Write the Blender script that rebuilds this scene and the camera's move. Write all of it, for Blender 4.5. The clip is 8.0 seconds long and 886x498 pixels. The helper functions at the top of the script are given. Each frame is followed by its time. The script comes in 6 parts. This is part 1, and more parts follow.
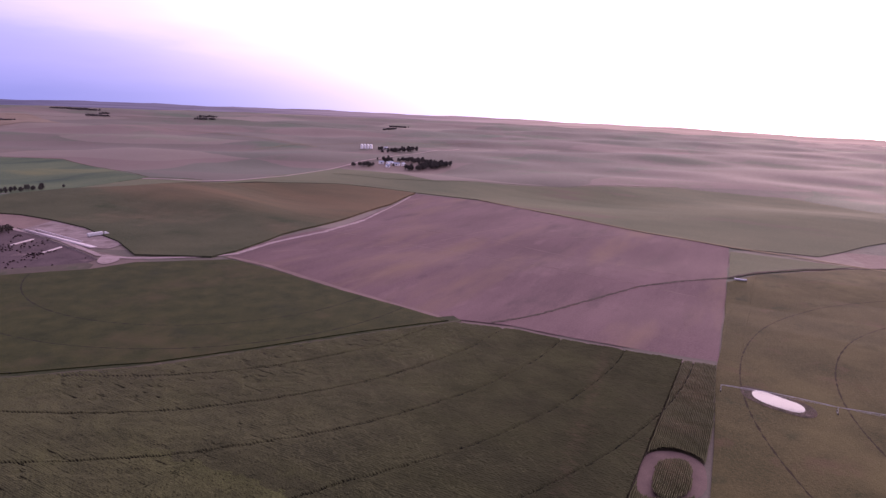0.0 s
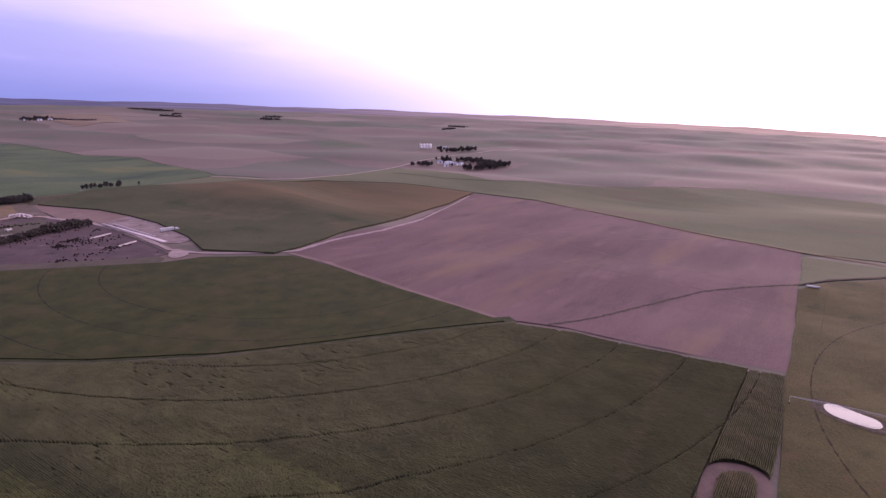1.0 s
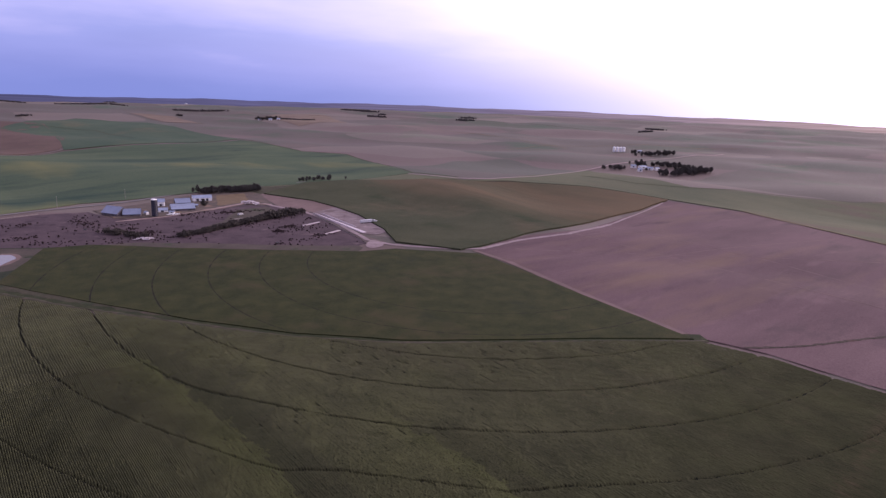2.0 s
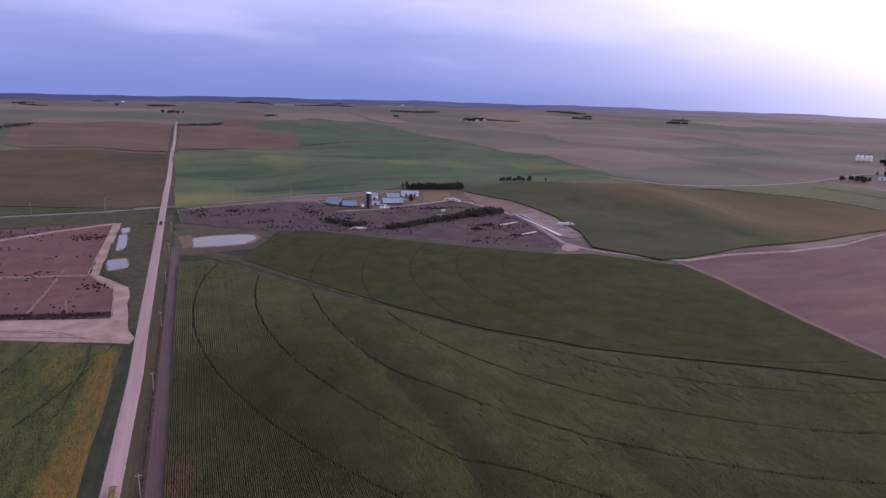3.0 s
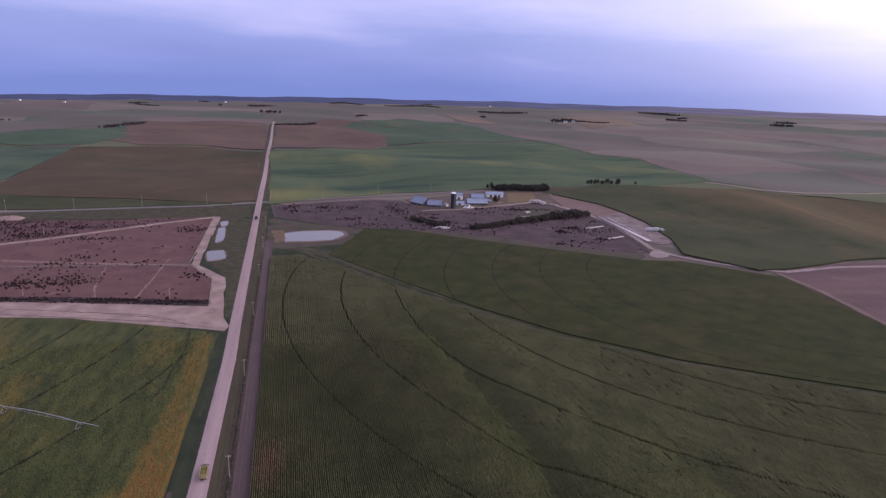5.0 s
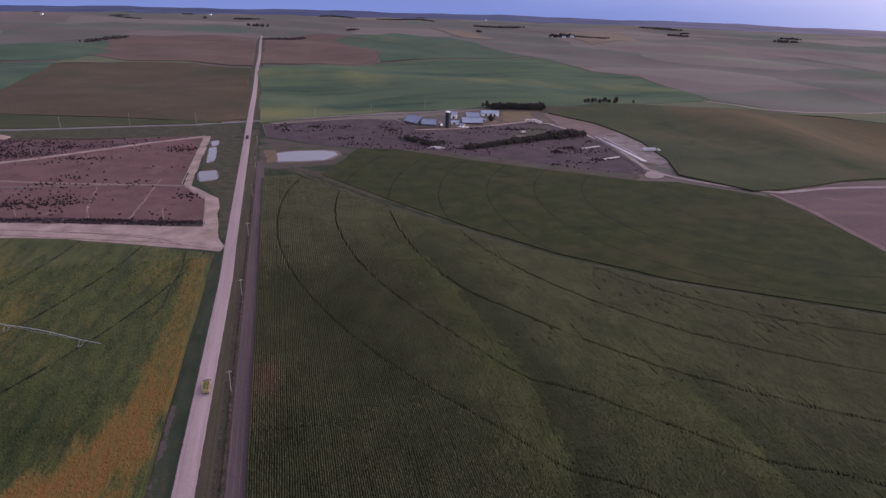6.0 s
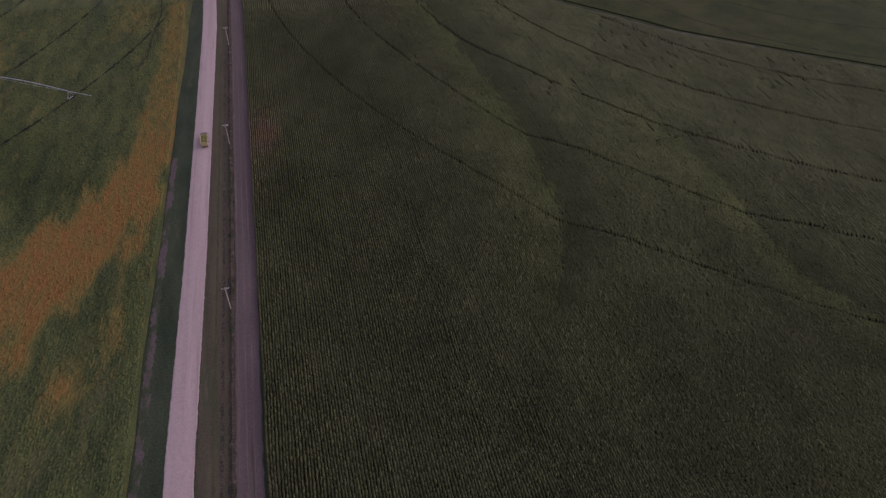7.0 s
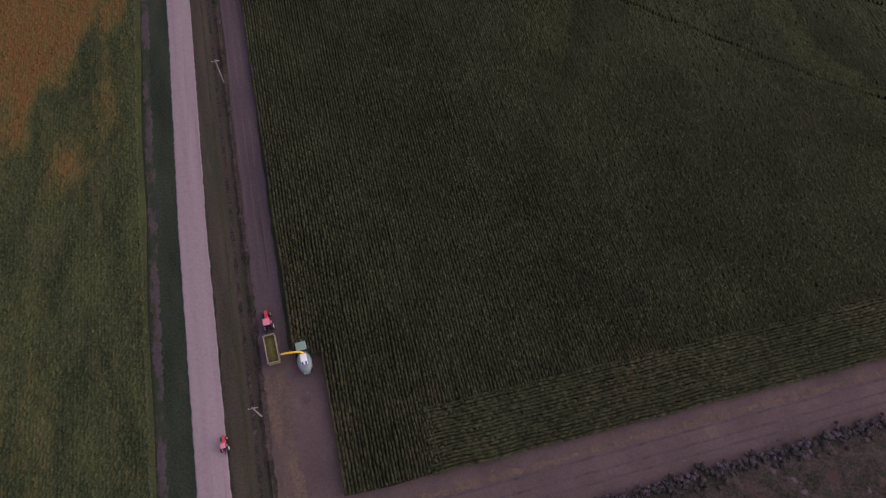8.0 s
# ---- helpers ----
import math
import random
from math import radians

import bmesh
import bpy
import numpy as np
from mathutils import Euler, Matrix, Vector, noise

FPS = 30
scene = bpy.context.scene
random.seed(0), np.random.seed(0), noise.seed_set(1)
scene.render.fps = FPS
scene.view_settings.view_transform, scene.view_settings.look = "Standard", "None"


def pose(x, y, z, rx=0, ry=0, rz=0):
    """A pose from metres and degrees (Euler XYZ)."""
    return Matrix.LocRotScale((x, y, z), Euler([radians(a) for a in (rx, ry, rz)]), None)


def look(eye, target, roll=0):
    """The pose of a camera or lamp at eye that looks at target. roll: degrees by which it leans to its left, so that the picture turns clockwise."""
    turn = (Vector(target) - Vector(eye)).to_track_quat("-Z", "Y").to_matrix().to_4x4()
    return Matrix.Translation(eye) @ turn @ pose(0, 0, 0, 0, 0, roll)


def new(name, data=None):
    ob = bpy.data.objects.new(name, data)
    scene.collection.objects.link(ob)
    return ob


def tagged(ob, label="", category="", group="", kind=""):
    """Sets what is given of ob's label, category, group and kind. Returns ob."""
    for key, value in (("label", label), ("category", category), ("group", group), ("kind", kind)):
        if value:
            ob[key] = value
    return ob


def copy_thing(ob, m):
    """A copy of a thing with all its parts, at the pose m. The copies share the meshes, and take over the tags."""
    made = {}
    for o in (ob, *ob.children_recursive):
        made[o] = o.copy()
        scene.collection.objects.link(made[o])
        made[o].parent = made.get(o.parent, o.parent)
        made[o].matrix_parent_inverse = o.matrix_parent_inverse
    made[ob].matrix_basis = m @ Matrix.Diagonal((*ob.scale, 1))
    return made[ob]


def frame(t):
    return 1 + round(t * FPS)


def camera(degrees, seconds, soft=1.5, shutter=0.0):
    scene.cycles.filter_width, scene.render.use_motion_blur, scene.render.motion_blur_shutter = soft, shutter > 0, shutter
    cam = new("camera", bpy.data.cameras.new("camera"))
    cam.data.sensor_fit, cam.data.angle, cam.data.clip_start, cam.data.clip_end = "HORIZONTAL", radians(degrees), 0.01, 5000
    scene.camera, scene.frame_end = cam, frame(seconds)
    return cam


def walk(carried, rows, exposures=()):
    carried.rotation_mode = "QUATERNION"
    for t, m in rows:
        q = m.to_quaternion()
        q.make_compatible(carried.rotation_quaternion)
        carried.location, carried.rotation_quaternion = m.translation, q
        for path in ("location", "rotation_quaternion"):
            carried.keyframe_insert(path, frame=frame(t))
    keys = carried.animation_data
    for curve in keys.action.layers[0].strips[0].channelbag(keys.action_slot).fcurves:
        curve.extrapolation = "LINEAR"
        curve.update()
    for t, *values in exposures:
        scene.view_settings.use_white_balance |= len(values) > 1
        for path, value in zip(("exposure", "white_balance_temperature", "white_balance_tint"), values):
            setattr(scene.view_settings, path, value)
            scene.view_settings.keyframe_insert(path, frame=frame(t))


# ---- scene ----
from mathutils.geometry import tessellate_polygon

cam = camera(70.71, 8.0, soft=1.4)
EYE = (0.0, 0.0, 145.0)
ROWS = [
    (0.0, -62.15, -12.89, -2.44),
    (0.2, -62.40, -12.92, -2.42),
    (0.5, -61.35, -12.97, -2.38),
    (0.7, -59.97, -13.02, -2.32),
    (1.0, -56.83, -13.13, -2.22),
    (1.2, -53.71, -13.19, -2.17),
    (2.3, -34.95, -13.80, -2.13),
    (2.5, -31.99, -13.88, -2.12),
    (3.0, -21.42, -14.13, -1.90),
    (3.2, -17.50, -14.20, -1.84),
    (3.5, -13.44, -14.27, -1.75),
    (3.7, -11.33, -14.29, -1.71),
    (4.0, -8.81, -14.31, -1.66),
    (4.1, -7.35, -14.31, -1.64),
    (4.2, -7.02, -14.31, -1.64),
    (4.3, -7.68, -14.30, -1.66),
    (4.4, -9.40, -14.30, -1.70),
    (4.5, -10.71, -14.29, -1.74),
    (4.7, -12.36, -14.29, -1.79),
    (5.25, -13.95, -14.35, -1.82),
    (5.8, -14.09, -16.92, -1.85),
    (6.0, -14.09, -21.57, -2.02),
    (6.5, -14.07, -34.15, -2.31),
    (7.0, -14.15, -43.78, -2.48),
    (7.5, -14.13, -53.47, -2.53),
    (8.0, -14.00, -64.08, -2.67),
]
walk(cam, [(t, pose(*EYE, 90 + pitch, roll, yaw)) for t, yaw, pitch, roll in ROWS],
     exposures=[
         (0.0, 0.28, 6700, 46), (1.2, 0.23, 6620, 39), (2.5, 0.09, 6380, 22), (5.8, 0.02, 6340, 16), (6.5, -0.14, 6420, 14), (7.0, -0.25, 6450, 14), (8.0, -0.38, 6420, 17),
     ])

# ---- world and sun ----
SUN_AZIMUTH, SUN_HEIGHT = radians(95.0), radians(4.0)
SUN_WAY = Vector((math.sin(SUN_AZIMUTH) * math.cos(SUN_HEIGHT), math.cos(SUN_AZIMUTH) * math.cos(SUN_HEIGHT), math.sin(SUN_HEIGHT)))


def build_world():
    world = bpy.data.worlds.new("dusk_sky")
    scene.world = world
    world.use_nodes = True
    nt = world.node_tree
    nt.nodes.clear()
    n, l = nt.nodes.new, nt.links.new
    sky = n("ShaderNodeTexSky")
    sky.sky_type = "NISHITA"
    sky.sun_disc = False
    sky.sun_elevation = SUN_HEIGHT
    sky.sun_rotation = SUN_AZIMUTH
    sky.dust_density = 3.0
    way = n("ShaderNodeTexCoord")
    split = n("ShaderNodeSeparateXYZ")
    l(way.outputs["Generated"], split.inputs[0])
    # thin cloud deck: lavender blue low down, paler above
    deck = n("ShaderNodeValToRGB")
    ramp = deck.color_ramp
    stops = [(0.0, (0.20, 0.27, 0.62)), (0.07, (0.26, 0.33, 0.72)), (0.15, (0.52, 0.53, 0.91)), (0.26, (0.92, 0.85, 1.10)), (1.0, (0.64, 0.62, 0.88))]
    for i, (at, c) in enumerate(stops):
        e = ramp.elements[i] if i < 2 else ramp.elements.new(at)
        e.position, e.color = at, (*c, 1)
    # soft streaks of cloud stretched along the skyline
    squash = n("ShaderNodeVectorMath")
    squash.operation = "MULTIPLY"
    squash.inputs[1].default_value = (2.0, 2.0, 11.0)
    l(way.outputs["Generated"], squash.inputs[0])
    streak = n("ShaderNodeTexNoise")
    streak.inputs["Scale"].default_value = 1.6
    streak.inputs["Detail"].default_value = 5.0
    l(squash.outputs[0], streak.inputs["Vector"])
    shift = n("ShaderNodeMath")
    shift.operation = "MULTIPLY_ADD"
    shift.inputs[1].default_value = 0.17
    l(streak.outputs["Fac"], shift.inputs[0])
    less = n("ShaderNodeMath")
    less.operation = "SUBTRACT"
    less.inputs[1].default_value = 0.08
    l(split.outputs["Z"], less.inputs[0])
    l(less.outputs[0], shift.inputs[2])
    l(shift.outputs[0], deck.inputs["Fac"])
    # glow of the low sun behind the haze
    dot = n("ShaderNodeVectorMath")
    dot.operation = "DOT_PRODUCT"
    dot.inputs[1].default_value = SUN_WAY
    l(way.outputs["Generated"], dot.inputs[0])
    clamp = n("ShaderNodeMath")
    clamp.operation = "MAXIMUM"
    clamp.inputs[1].default_value = 0.0
    l(dot.outputs["Value"], clamp.inputs[0])
    # the veil of cloud overhead takes more of the glow than the haze along the skyline
    veil = n("ShaderNodeMath")
    veil.operation = "MULTIPLY_ADD"
    veil.inputs[1].default_value = 4.2
    veil.inputs[2].default_value = 0.16
    l(split.outputs["Z"], veil.inputs[0])
    total = None
    for power, strength, colour, veiled in ((2.4, 1.35, (1.0, 0.94, 0.90), True), (5.0, 1.35, (1.0, 0.92, 0.92), False), (45.0, 2.2, (1.0, 0.82, 0.76), False), (600.0, 6.0, (1.0, 0.75, 0.55), False)):
        p = n("ShaderNodeMath")
        p.operation = "POWER"
        p.inputs[1].default_value = power
        l(clamp.outputs[0], p.inputs[0])
        if veiled:
            v = n("ShaderNodeMath")
            v.operation = "MULTIPLY"
            l(p.outputs[0], v.inputs[0])
            l(veil.outputs[0], v.inputs[1])
            p = v
        m = n("ShaderNodeVectorMath")
        m.operation = "SCALE"
        m.inputs[0].default_value = [c * strength for c in colour]
        l(p.outputs[0], m.inputs["Scale"])
        if total is None:
            total = m
        else:
            a = n("ShaderNodeVectorMath")
            a.operation = "ADD"
            l(total.outputs[0], a.inputs[0])
            l(m.outputs[0], a.inputs[1])
            total = a
    add = n("ShaderNodeVectorMath")
    add.operation = "ADD"
    l(deck.outputs["Color"], add.inputs[0])
    l(total.outputs[0], add.inputs[1])
    low = n("ShaderNodeBackground")
    low.inputs["Strength"].default_value = 0.05
    l(sky.outputs["Color"], low.inputs["Color"])
    high = n("ShaderNodeBackground")
    high.inputs["Strength"].default_value = 1.0
    l(add.outputs[0], high.inputs["Color"])
    both = n("ShaderNodeAddShader")
    l(low.outputs[0], both.inputs[0])
    l(high.outputs[0], both.inputs[1])
    end = n("ShaderNodeOutputWorld")
    l(both.outputs[0], end.inputs["Surface"])


build_world()
sun = new("sun", bpy.data.lights.new("sun", "SUN"))
sun.data.energy, sun.data.angle, sun.data.color = 1.7, radians(14), (1.0, 0.80, 0.70)
sun.matrix_world = look((0, 0, 0), -SUN_WAY)


# ---- materials ----
def surface(name, dark, light, big=60.0, small=1.2, rough=0.9, bump=0.3, extra=None, metal=0.0, detail=6.0, streak=None, spec=0.06, patch_of=None, specks=None, speckle=0.5, blotch=0.75):
    """A procedural surface: two colours mixed by a broad and a fine noise in metres, fine relief, and an optional third colour in patches.
    extra: (colour, patch size, threshold, softness). streak: stretch of the broad noise along x, y."""
    m = bpy.data.materials.new(name)
    m.use_nodes = True
    nt = m.node_tree
    n, l = nt.nodes.new, nt.links.new
    bsdf = nt.nodes["Principled BSDF"]
    geo = n("ShaderNodeNewGeometry")
    where = geo.outputs["Position"]
    if streak:
        s = n("ShaderNodeVectorMath")
        s.operation = "MULTIPLY"
        s.inputs[1].default_value = (streak[0], streak[1], 1.0)
        l(where, s.inputs[0])
        broad_at = s.outputs[0]
    else:
        broad_at = where

    def grain(scale, at, det):
        t = n("ShaderNodeTexNoise")
        t.inputs["Scale"].default_value = 1.0 / scale
        t.inputs["Detail"].default_value = det
        t.inputs["Roughness"].default_value = 0.62
        l(at, t.inputs["Vector"])
        return t.outputs["Fac"]

    broad, fine = grain(big, broad_at, detail), grain(small, where, 4.0)
    mix = n("ShaderNodeMath")
    mix.operation = "MULTIPLY_ADD"
    mix.inputs[1].default_value = blotch
    l(broad, mix.inputs[0])
    half = n("ShaderNodeMath")
    half.operation = "MULTIPLY"
    half.inputs[1].default_value = speckle
    l(fine, half.inputs[0])
    l(half.outputs[0], mix.inputs[2])
    ramp = n("ShaderNodeMapRange")
    ramp.inputs["From Min"].default_value, ramp.inputs["From Max"].default_value = (blotch + speckle) / 2 - 0.205, (blotch + speckle) / 2 + 0.215
    l(mix.outputs[0], ramp.inputs["Value"])
    col = n("ShaderNodeMix")
    col.data_type = "RGBA"
    col.inputs["A"].default_value, col.inputs["B"].default_value = (*dark, 1), (*light, 1)
    l(ramp.outputs["Result"], col.inputs["Factor"])
    out = col.outputs["Result"]
    for colour, size, at, soft in (extra or []):
        patch = grain(size, broad_at, 5.0)
        step = n("ShaderNodeMapRange")
        step.inputs["From Min"].default_value, step.inputs["From Max"].default_value = at, at + soft
        l(patch, step.inputs["Value"])
        more = n("ShaderNodeMix")
        more.data_type = "RGBA"
        more.inputs["B"].default_value = (*colour, 1)
        l(step.outputs["Result"], more.inputs["Factor"])
        l(out, more.inputs["A"])
        out = more.outputs["Result"]
    if specks:
        # loose clusters of small dark spots
        colour, size, at, dot, dot_at = specks
        steps = []
        for sz, lo, soft in ((size, at, 0.10), (dot, dot_at, 0.03)):
            step = n("ShaderNodeMapRange")
            step.inputs["From Min"].default_value, step.inputs["From Max"].default_value = lo, lo + soft
            l(grain(sz, where, 2.0), step.inputs["Value"])
            steps.append(step.outputs["Result"])
        both = n("ShaderNodeMath")
        both.operation = "MULTIPLY"
        l(steps[0], both.inputs[0])
        l(steps[1], both.inputs[1])
        more = n("ShaderNodeMix")
        more.data_type = "RGBA"
        more.inputs["B"].default_value = (*colour, 1)
        l(both.outputs[0], more.inputs["Factor"])
        l(out, more.inputs["A"])
        out = more.outputs["Result"]
    if patch_of:
        # fields of a quarter of a mile, each with its own crop
        size, tones = patch_of
        bend = n("ShaderNodeTexNoise")
        bend.inputs["Scale"].default_value = 1.0 / 300.0
        l(where, bend.inputs["Vector"])
        push = n("ShaderNodeVectorMath")
        push.operation = "MULTIPLY_ADD"
        push.inputs[1].default_value, push.inputs[2].default_value = (170.0, 170.0, 0.0), (0.0, 0.0, 0.0)
        l(bend.outputs["Color"], push.inputs[0])
        l(where, push.inputs[2])
        cell = n("ShaderNodeVectorMath")
        cell.operation = "DIVIDE"
        cell.inputs[1].default_value = (size[0], size[1], 1e6)
        l(push.outputs[0], cell.inputs[0])
        snap = n("ShaderNodeVectorMath")
        snap.operation = "FLOOR"
        l(cell.outputs[0], snap.inputs[0])
        pick = n("ShaderNodeTexWhiteNoise")
        l(snap.outputs[0], pick.inputs["Vector"])
        crops = n("ShaderNodeValToRGB")
        crops.color_ramp.interpolation = "CONSTANT"
        for i, tone in enumerate(tones):
            e = crops.color_ramp.elements[i] if i < 2 else crops.color_ramp.elements.new(0.5)
            e.position, e.color = i / len(tones), (*tone, 1)
        l(pick.outputs["Value"], crops.inputs["Fac"])
        share = n("ShaderNodeMix")
        share.data_type = "RGBA"
        share.inputs["Factor"].default_value = 0.5
        l(out, share.inputs["A"])
        l(crops.outputs["Color"], share.inputs["B"])
        out = share.outputs["Result"]
    l(out, bsdf.inputs["Base Color"])
    bsdf.inputs["Roughness"].default_value = rough
    bsdf.inputs["Metallic"].default_value = metal
    bsdf.inputs["Specular IOR Level"].default_value = spec
    if bump:
        b = n("ShaderNodeBump")
        b.inputs["Strength"].default_value = bump
        b.inputs["Distance"].default_value = small * 0.4
        l(fine, b.inputs["Height"])
        l(b.outputs["Normal"], bsdf.inputs["Normal"])
    return m


def rings(m, centre, last, gap, half, colour, first=0.0):
    """Wheel lanes of a centre pivot cut into a crop's colour: circles round the pivot, one every gap metres, broken by overhanging leaves."""
    nt = m.node_tree
    n, l = nt.nodes.new, nt.links.new
    bsdf = nt.nodes["Principled BSDF"]
    was = bsdf.inputs["Base Color"].links[0].from_socket
    geo = n("ShaderNodeNewGeometry")
    flat = n("ShaderNodeVectorMath")
    flat.operation = "MULTIPLY"
    flat.inputs[1].default_value = (1, 1, 0)
    l(geo.outputs["Position"], flat.inputs[0])
    far = n("ShaderNodeVectorMath")
    far.operation = "DISTANCE"
    far.inputs[1].default_value = (*centre, 0)
    l(flat.outputs[0], far.inputs[0])

    def calc(op, a, b=0.0, c=0.0):
        q = n("ShaderNodeMath")
        q.operation = op
        for i, v in enumerate((a, b, c)):
            if isinstance(v, (int, float)):
                q.inputs[i].default_value = v
            else:
                l(v, q.inputs[i])
        return q.outputs[0]

    off = calc("ABSOLUTE", calc("SUBTRACT", calc("FRACT", calc("DIVIDE", calc("SUBTRACT", far.outputs["Value"], last - gap * 10.5), gap)), 0.5))
    breaks = n("ShaderNodeTexNoise")
    breaks.inputs["Scale"].default_value = 0.22
    breaks.inputs["Detail"].default_value = 3.0
    l(geo.outputs["Position"], breaks.inputs["Vector"])
    wide = calc("MULTIPLY", calc("SUBTRACT", breaks.outputs["Fac"], 0.30), half * 5.0)
    lane = calc("MULTIPLY", calc("LESS_THAN", calc("MULTIPLY", off, gap), wide), calc("MULTIPLY", calc("LESS_THAN", far.outputs["Value"], last + 6.0), calc("GREATER_THAN", far.outputs["Value"], first)))
    mix = n("ShaderNodeMix")
    mix.data_type = "RGBA"
    mix.inputs["B"].default_value = (*colour, 1)
    l(lane, mix.inputs["Factor"])
    l(was, mix.inputs["A"])
    l(mix.outputs["Result"], bsdf.inputs["Base Color"])
    return m


def ripening(m, colour, gold, grain_size=1.0):
    """Turns a crop orange where its 'ripe' value says so, in streaks along the rows."""
    nt = m.node_tree
    n, l = nt.nodes.new, nt.links.new
    bsdf = nt.nodes["Principled BSDF"]
    was = bsdf.inputs["Base Color"].links[0].from_socket
    ripe = n("ShaderNodeAttribute")
    ripe.attribute_name = "ripe"
    geo = n("ShaderNodeNewGeometry")
    for scale, stretch, tone, lo, hi in ((0.55, (1.0, 0.3, 1.0), gold, 0.60, 1.02), (0.7, (1.0, 0.22, 1.0), colour, 0.86, 1.30)):
        s = n("ShaderNodeVectorMath")
        s.operation = "MULTIPLY"
        s.inputs[1].default_value = stretch
        l(geo.outputs["Position"], s.inputs[0])
        grain = n("ShaderNodeTexNoise")
        grain.inputs["Scale"].default_value = scale / grain_size
        grain.inputs["Detail"].default_value = 5.0
        l(s.outputs[0], grain.inputs["Vector"])
        add = n("ShaderNodeMath")
        add.operation = "ADD"
        l(grain.outputs["Fac"], add.inputs[0])
        l(ripe.outputs["Fac"], add.inputs[1])
        step = n("ShaderNodeMapRange")
        step.inputs["From Min"].default_value, step.inputs["From Max"].default_value = lo, hi
        l(add.outputs[0], step.inputs["Value"])
        mix = n("ShaderNodeMix")
        mix.data_type = "RGBA"
        mix.inputs["B"].default_value = (*tone, 1)
        l(step.outputs["Result"], mix.inputs["Factor"])
        l(was, mix.inputs["A"])
        was = mix.outputs["Result"]
    l(was, bsdf.inputs["Base Color"])
    return m


def crop_tone(m):
    """Tints a crop by a stored tone: yellower where dense, deeper green where wet; the corn gullies' light and shade
    are painted in too.
    """
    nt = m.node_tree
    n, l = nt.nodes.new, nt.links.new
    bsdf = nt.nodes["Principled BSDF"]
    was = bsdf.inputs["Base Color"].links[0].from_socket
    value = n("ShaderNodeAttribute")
    value.attribute_name = "crop_tone"
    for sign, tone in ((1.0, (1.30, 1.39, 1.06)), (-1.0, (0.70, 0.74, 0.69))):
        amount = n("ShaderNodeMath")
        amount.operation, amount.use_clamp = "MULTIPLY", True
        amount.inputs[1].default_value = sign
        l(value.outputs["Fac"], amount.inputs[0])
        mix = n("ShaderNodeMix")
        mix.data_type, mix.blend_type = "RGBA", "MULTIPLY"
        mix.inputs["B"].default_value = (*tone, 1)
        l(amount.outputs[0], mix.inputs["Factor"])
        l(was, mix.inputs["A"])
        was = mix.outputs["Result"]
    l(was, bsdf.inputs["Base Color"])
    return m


def leafy(m, share=0.6):
    """Lets part of the light through, as leaves do."""
    nt = m.node_tree
    bsdf = nt.nodes["Principled BSDF"]
    through_light = nt.nodes.new("ShaderNodeBsdfTranslucent")
    nt.links.new(bsdf.inputs["Base Color"].links[0].from_socket, through_light.inputs["Color"])
    mix = nt.nodes.new("ShaderNodeMixShader")
    mix.inputs["Fac"].default_value = share
    nt.links.new(bsdf.outputs[0], mix.inputs[1])
    nt.links.new(through_light.outputs[0], mix.inputs[2])
    nt.links.new(mix.outputs[0], nt.nodes["Material Output"].inputs["Surface"])
    return m


def plain(name, colour, rough=0.6, metal=0.0, wear=0.25, size=0.6):
    """Paint, metal or timber of a small thing, a little uneven and dusty."""
    return surface(name, [c * (1 - wear) for c in colour], [min(1, c * (1 + wear * 0.5)) for c in colour], big=size * 4, small=size * 0.4, rough=rough, bump=0.05, metal=metal, spec=0.4)


PIVOT_CENTRE = (376.0, 408.0)
M = {}
M["grass"] = surface("verge_grass", (0.011, 0.017, 0.011), (0.036, 0.041, 0.025), 7, 0.5, bump=0.5, speckle=0.9, streak=(1.0, 0.3), extra=[((0.046, 0.040, 0.027), 8, 0.60, 0.14)])
# soil and crop tones lightened and cooled, with some distance haze mixed in
M["far_land"] = surface("far_farmland", (0.0530, 0.0446, 0.0386), (0.0880, 0.0698, 0.0654), 300, 9, bump=0.2, extra=[((0.0420, 0.0582, 0.0368), 420, 0.55, 0.05), ((0.1000, 0.0698, 0.0626), 500, 0.60, 0.05)], patch_of=((410.0, 400.0), [(0.0720, 0.0563, 0.0496), (0.0420, 0.0582, 0.0396), (0.1020, 0.0698, 0.0626), (0.0600, 0.0563, 0.0442), (0.0770, 0.0611, 0.0580), (0.1250, 0.1009, 0.0856), (0.0490, 0.0495, 0.0368)]), spec=0.12, rough=0.85)
M["dry_verge"] = surface("dry_verge", (0.029, 0.026, 0.018), (0.064, 0.052, 0.036), 3.5, 0.5, bump=0.5, speckle=0.7, streak=(1.0, 0.10), extra=[((0.030, 0.036, 0.020), 6, 0.55, 0.12), ((0.080, 0.058, 0.042), 3, 0.64, 0.1)])
M["corn_upper"] = rings(surface("corn_canopy_green", (0.0126, 0.0174, 0.0069), (0.0360, 0.0376, 0.0143), 16, 0.9, bump=0.7, speckle=0.8, extra=[((0.0405, 0.0348, 0.0175), 70, 0.55, 0.2), ((0.0162, 0.0207, 0.0101), 45, 0.58, 0.15)], spec=0.05, rough=0.9), PIVOT_CENTRE, 383, 39.7, 0.36, (0.0099, 0.0094, 0.0074), 140.0)
